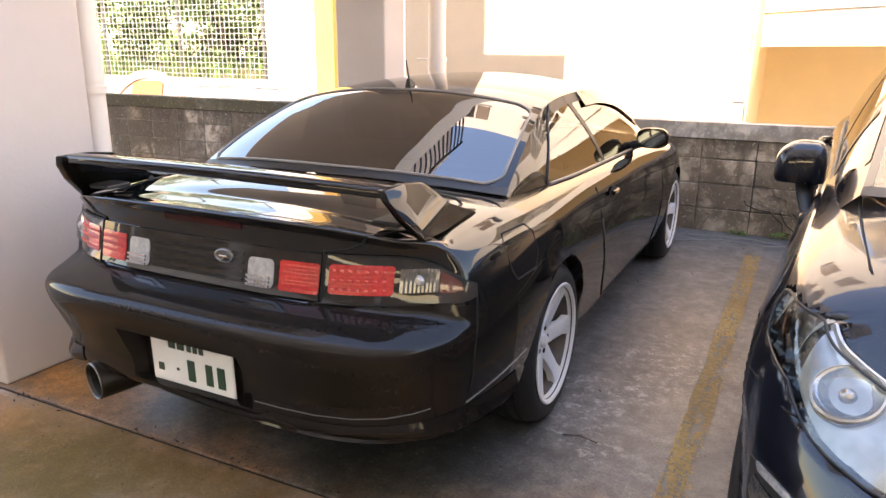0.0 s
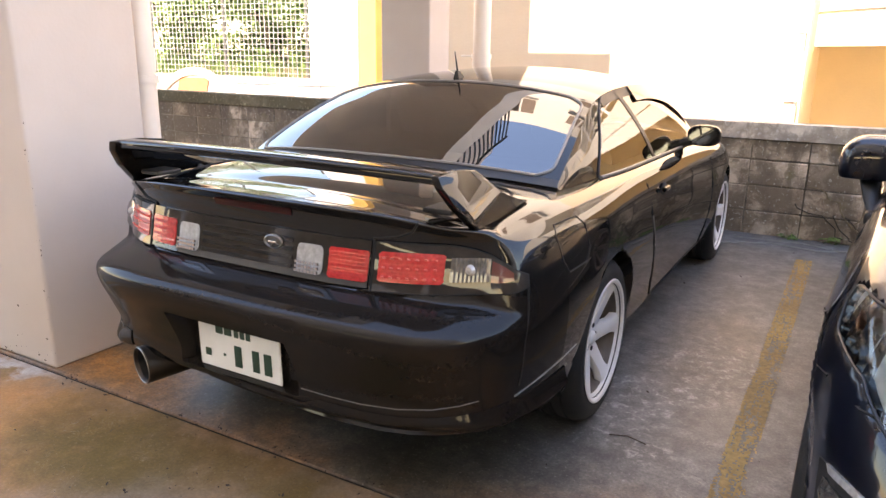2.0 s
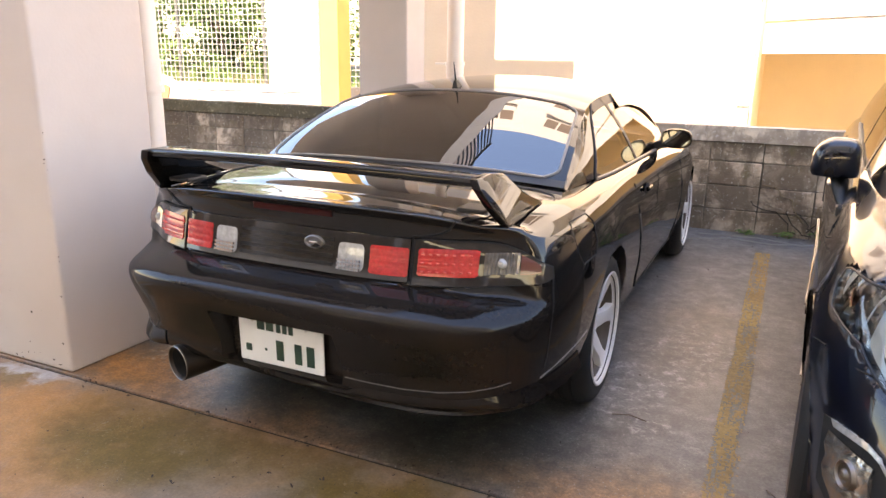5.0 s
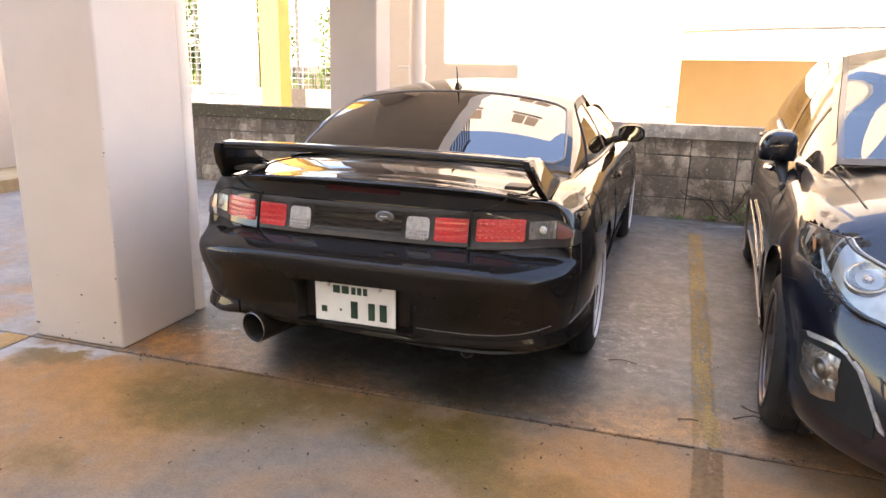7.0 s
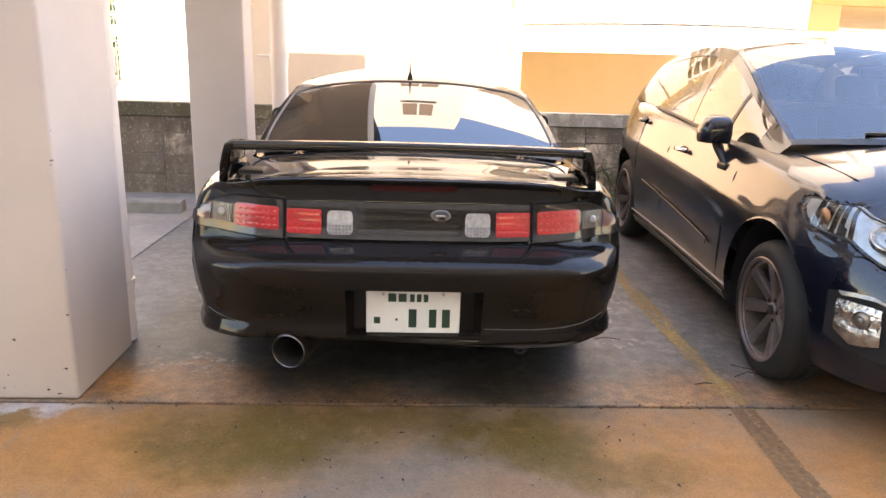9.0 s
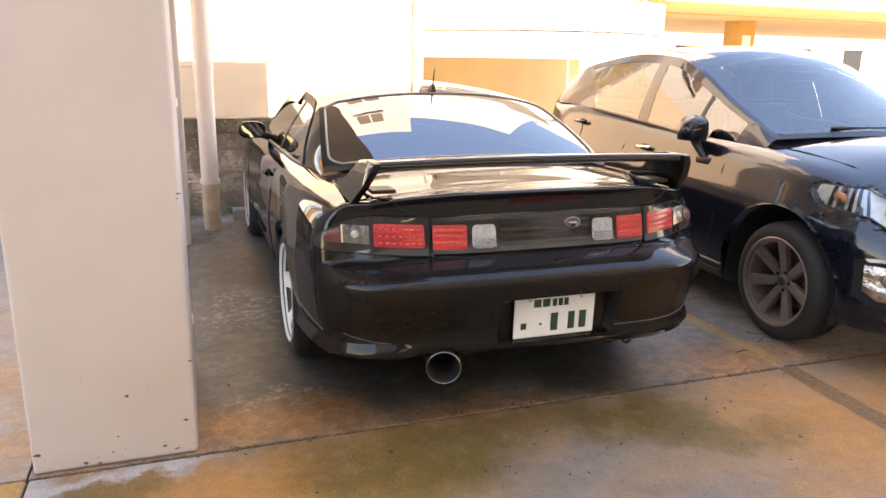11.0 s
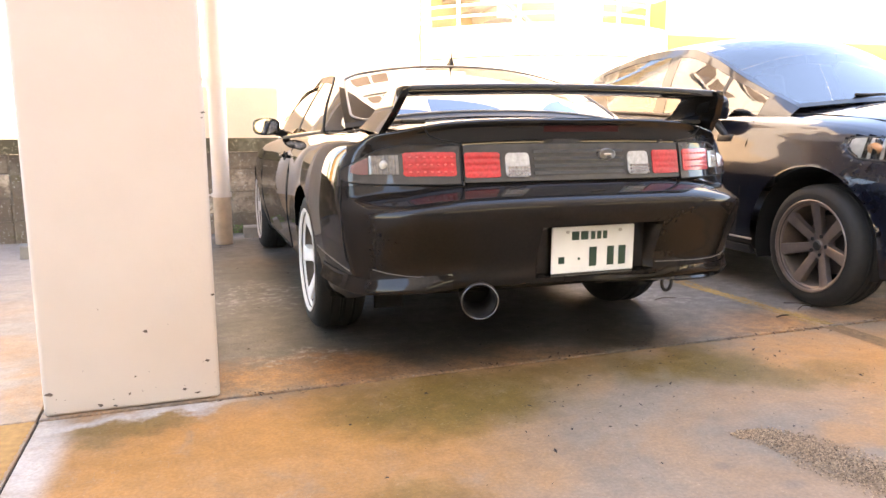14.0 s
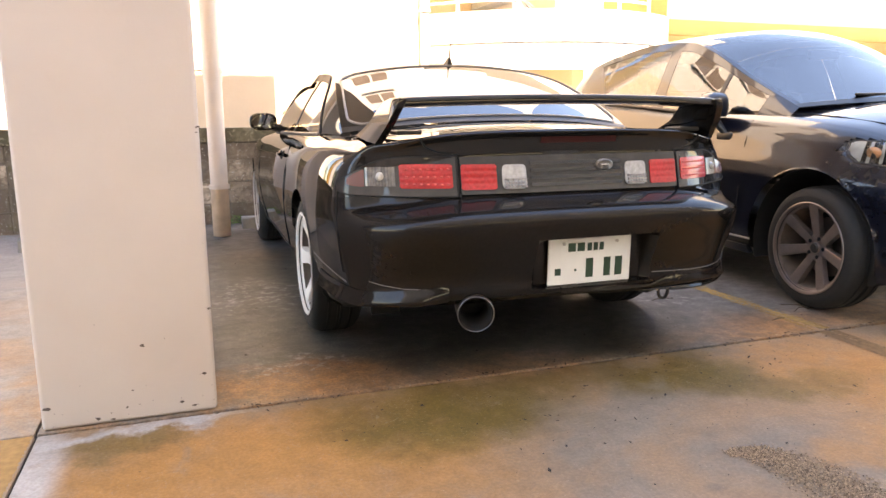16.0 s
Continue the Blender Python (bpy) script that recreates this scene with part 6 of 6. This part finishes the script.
    for yh in (1.10, 2.03):
        h = H.point(H.i_side(yh), .925 - .105 * (yh - 1.10), .0)
        hp = thing("door_handle", "", "", pose(sg * h[0], h[1], h[2]))
        hp.parent = hatch
        part("handle_cup", lathe([(0, .004), (.8, .004), (1, 0)], 20, m=pose(0, 0, 0, 0, 90 * sg, 0) @ Matrix.Diagonal((.03, .055, 1, 1))), DARK, hp)
        part("handle_grip", tube([(sg * .01, -.085, .008), (sg * .035, -.05, .01), (sg * .035, .04, .01), (sg * .01, .075, .008)], .013, 8), CHROME if yh > 1.5 else NAVY, hp, smooth=True)
    # head lamp: chrome bowl under a clear cover
    I, lo, hi = area
    lamp = thing("head_lamp", "", "", pose(0, 0, 0))
    lamp.parent = hatch
    part("lamp_bowl", plate_on(mirrored(skin_patch(H, I, lo, hi, 8, -.018), sg), (sg, 1, 0), .006), LAMP_BOWL, lamp, smooth=40)
    edge = [H.point(i, z, .002) for i, z in zip(I, lo)] + [H.point(i, z, .002) for i, z in zip(I[::-1], hi[::-1])]
    part("lamp_rim", tube([mirrored(q, sg) for q in edge + edge[:1]], .0035, 6), PLASTIC, lamp, "black rim of the head lamp", smooth=True)
    part("lamp_cover", sheet(mirrored(skin_patch(H, I, lo, hi, 8, .003), sg).tolist()), CLEAR, lamp, smooth=60)
    for x, r in ((.56, .046), (.70, .062)):
        i0, z0 = H.i_front(x), .69 if x < .6 else .735
        q = mirrored(H.point(i0, z0, -.012), sg)
        du, dz = H.point(i0 + .5, z0) - H.point(i0 - .5, z0), H.point(i0, z0 + .02) - H.point(i0, z0 - .02)
        nrm = Vector(np.cross(du, dz)).normalized()
        nrm = Vector((sg * nrm.x, nrm.y, nrm.z)) * (1 if nrm.y > 0 else -1)
        m = Matrix.Translation(q) @ nrm.to_track_quat('Z', 'Y').to_matrix().to_4x4()
        dish = part("projector", lathe([(0, -.012), (r * .45, -.010), (r * .75, -.002), (r * .90, .006), (r, .012), (r * 1.06, .008), (r * 1.06, -.01)], 36, m=m), DISH, lamp, "round chromed lamp dish", smooth=30)
        part("dish_ring", lathe([(r * .97, .010), (r * 1.0, .0135), (r * 1.05, .010)], 36, m=m), LAMP_BOWL, dish, smooth=40)
        part("bulb_shield", lathe([(0, .012), (r * .16, .010), (r * .24, .004), (r * .28, -.008)], 24, m=m), DISH, dish, smooth=40)
    q = mirrored(H.point(H.i_side(3.67), .780, -.004), sg)
    part("indicator", lathe([(0, .005), (.6, .004), (1, 0)], 20, m=pose(*q) @ pose(0, 0, 0, 0, 90 * sg, 0) @ Matrix.Diagonal((.026, .042, 1, 1))), AMBER, lamp, smooth=40)
    # fog lamp and running lights in a black pocket
    pocket = [H.i_front(x) for x in (.835, .80, .76, .71, .65)]
    part("fog_pocket", plate_on(mirrored(skin_patch(H, pocket, [.36, .335, .33, .33, .33], [.53, .545, .545, .525, .42], 6), sg), (sg, 1, 0), .01, .004), DARK, hatch)
    I = [H.i_front(x) for x in (.818, .79, .765, .735)]
    part("fog_lamp", plate_on(mirrored(skin_patch(H, I, [.40, .362, .37, .387], [.512, .514, .513, .510], 8, 0, 2, .006), sg), (sg, 1, 0), .01, .010), DISH, hatch, "clear fog lamp", smooth=40)
    i0 = H.i_front(.772)
    du, dz = H.point(i0 + .5, .45) - H.point(i0 - .5, .45), H.point(i0, .47) - H.point(i0, .43)
    nrm = Vector(np.cross(du, dz)).normalized()
    nrm = Vector((sg * nrm.x, nrm.y, nrm.z)) * (1 if nrm.y > 0 else -1)
    m = Matrix.Translation(mirrored(H.point(i0, .462, .016), sg)) @ nrm.to_track_quat('Z', 'Y').to_matrix().to_4x4()
    part("fog_bulb", lathe([(0, .012), (.010, .010), (.015, .002), (.027, .0), (.031, .006), (.034, -.006)], 24, m=m), DULL_STEEL, hatch, smooth=40)
    strip = thing("running_light", "", "", pose(0, 0, 0))
    strip.parent = hatch
    strip["label"] = "clear segmented daytime running light strip"
    ctl = [(.815, .535), (.785, .543), (.75, .545), (.722, .532), (.698, .508), (.681, .472), (.662, .425), (.634, .357)]
    fine = np.linspace(0, 1, 25)
    cx = np.interp(fine, np.linspace(0, 1, 8), [c[0] for c in ctl])
    cz = np.interp(fine, np.linspace(0, 1, 8), [c[1] for c in ctl])
    for k in range(24):
        quad = [[mirrored(H.point(H.i_front(cx[j] + (e * .007 if k > 9 else e * .003)), cz[j] + e * (.007 if k < 14 else .004), .005 + (.002 if j == k else 0)), sg) for j in (k, k + 1)] for e in (-1, 1)]
        part("led_segment", plate_on(quad, (sg * .4, 1, 0), .008), LED, strip)
    part("bumper_gap", tube([mirrored(H.point(H.i_side(y), z, .001), sg) for y, z in ((3.70, .662), (3.60, .645))] + [mirrored(H.point(i, z, .001), sg) for i, z in ((H.i_front(.80), .668), (H.i_front(.775), .674))], .003, 5), DARK, hatch)
    part("bonnet_gap", tube([H.deck(sg * x, y, .001) for x, y in ((.70, 2.93), (.70, 3.1), (.69, 3.3), (.67, 3.55), (.62, 3.75), (.54, 3.92))], .004, 5), DARK, hatch)
    part("wiper", tube([(sg * .1 - .3, 3.24, 1.04), (sg * .1 + .05, 3.19, 1.052), (sg * .1 + .32, 3.13, 1.05)], .008, 6), PLASTIC, hatch)
I = [H.i_front(x) for x in np.linspace(.0001, .6, 10)]
half = skin_patch(H, I, [.27] * 10, [.52 - .10 * (k / 9) ** 2 for k in range(10)], 6)
part("grille", plate_on([list(mirrored(r[::-1], -1))[:-1] + r for r in half], (0, 1, 0), .01, .004), DARK, hatch)
for k in range(5):
    z = .30 + .04 * k
    part("grille_bar", tube([mirrored(H.point(H.i_front(abs(x)), z, .012), 1) * np.array([math.copysign(1, x), 1, 1]) for x in np.linspace(-.5, .5, 15)], .006, 5), PLASTIC, hatch)
part("front_badge", lathe([(0, .006), (.04, .006), (.045, 0)], 24, m=Matrix.Translation(H.point(H.i_front(.001), .64, .003)) @ pose(0, 0, 0, -70)), CHROME, hatch)
part("front_plate", box(-.26, .26, 4.275, 4.283, .40, .51, .003), PLATE, hatch)
part("underbody", box(-.72, .72, .3, 3.5, .19, .30, .02), DARK, hatch)
part("front_tray", box(-.50, .50, 3.5, 4.05, .21, .30, .02), DARK, hatch)
part("cabin_floor", box(-.68, .68, .5, 3.3, .35, .38), INSIDE, hatch)
part("dashboard", box(-.68, .68, 2.52, 2.98, .70, .935, .06), INSIDE, hatch, smooth=True)
part("rear_seat", box(-.62, .62, .72, .9, .45, 1.08, .06), INSIDE, hatch, smooth=True)
for sx in (-.37, .37):
    seat(hatch, sx, 1.75, .55, INSIDE)
part("rear_mirror", box(-.11, .11, 2.42, 2.45, 1.28, 1.34, .012), PLASTIC, hatch)
part("roof_aerial", rod((0, .55, 1.43), (0, .42, 1.56), .004, 6), PLASTIC, hatch)
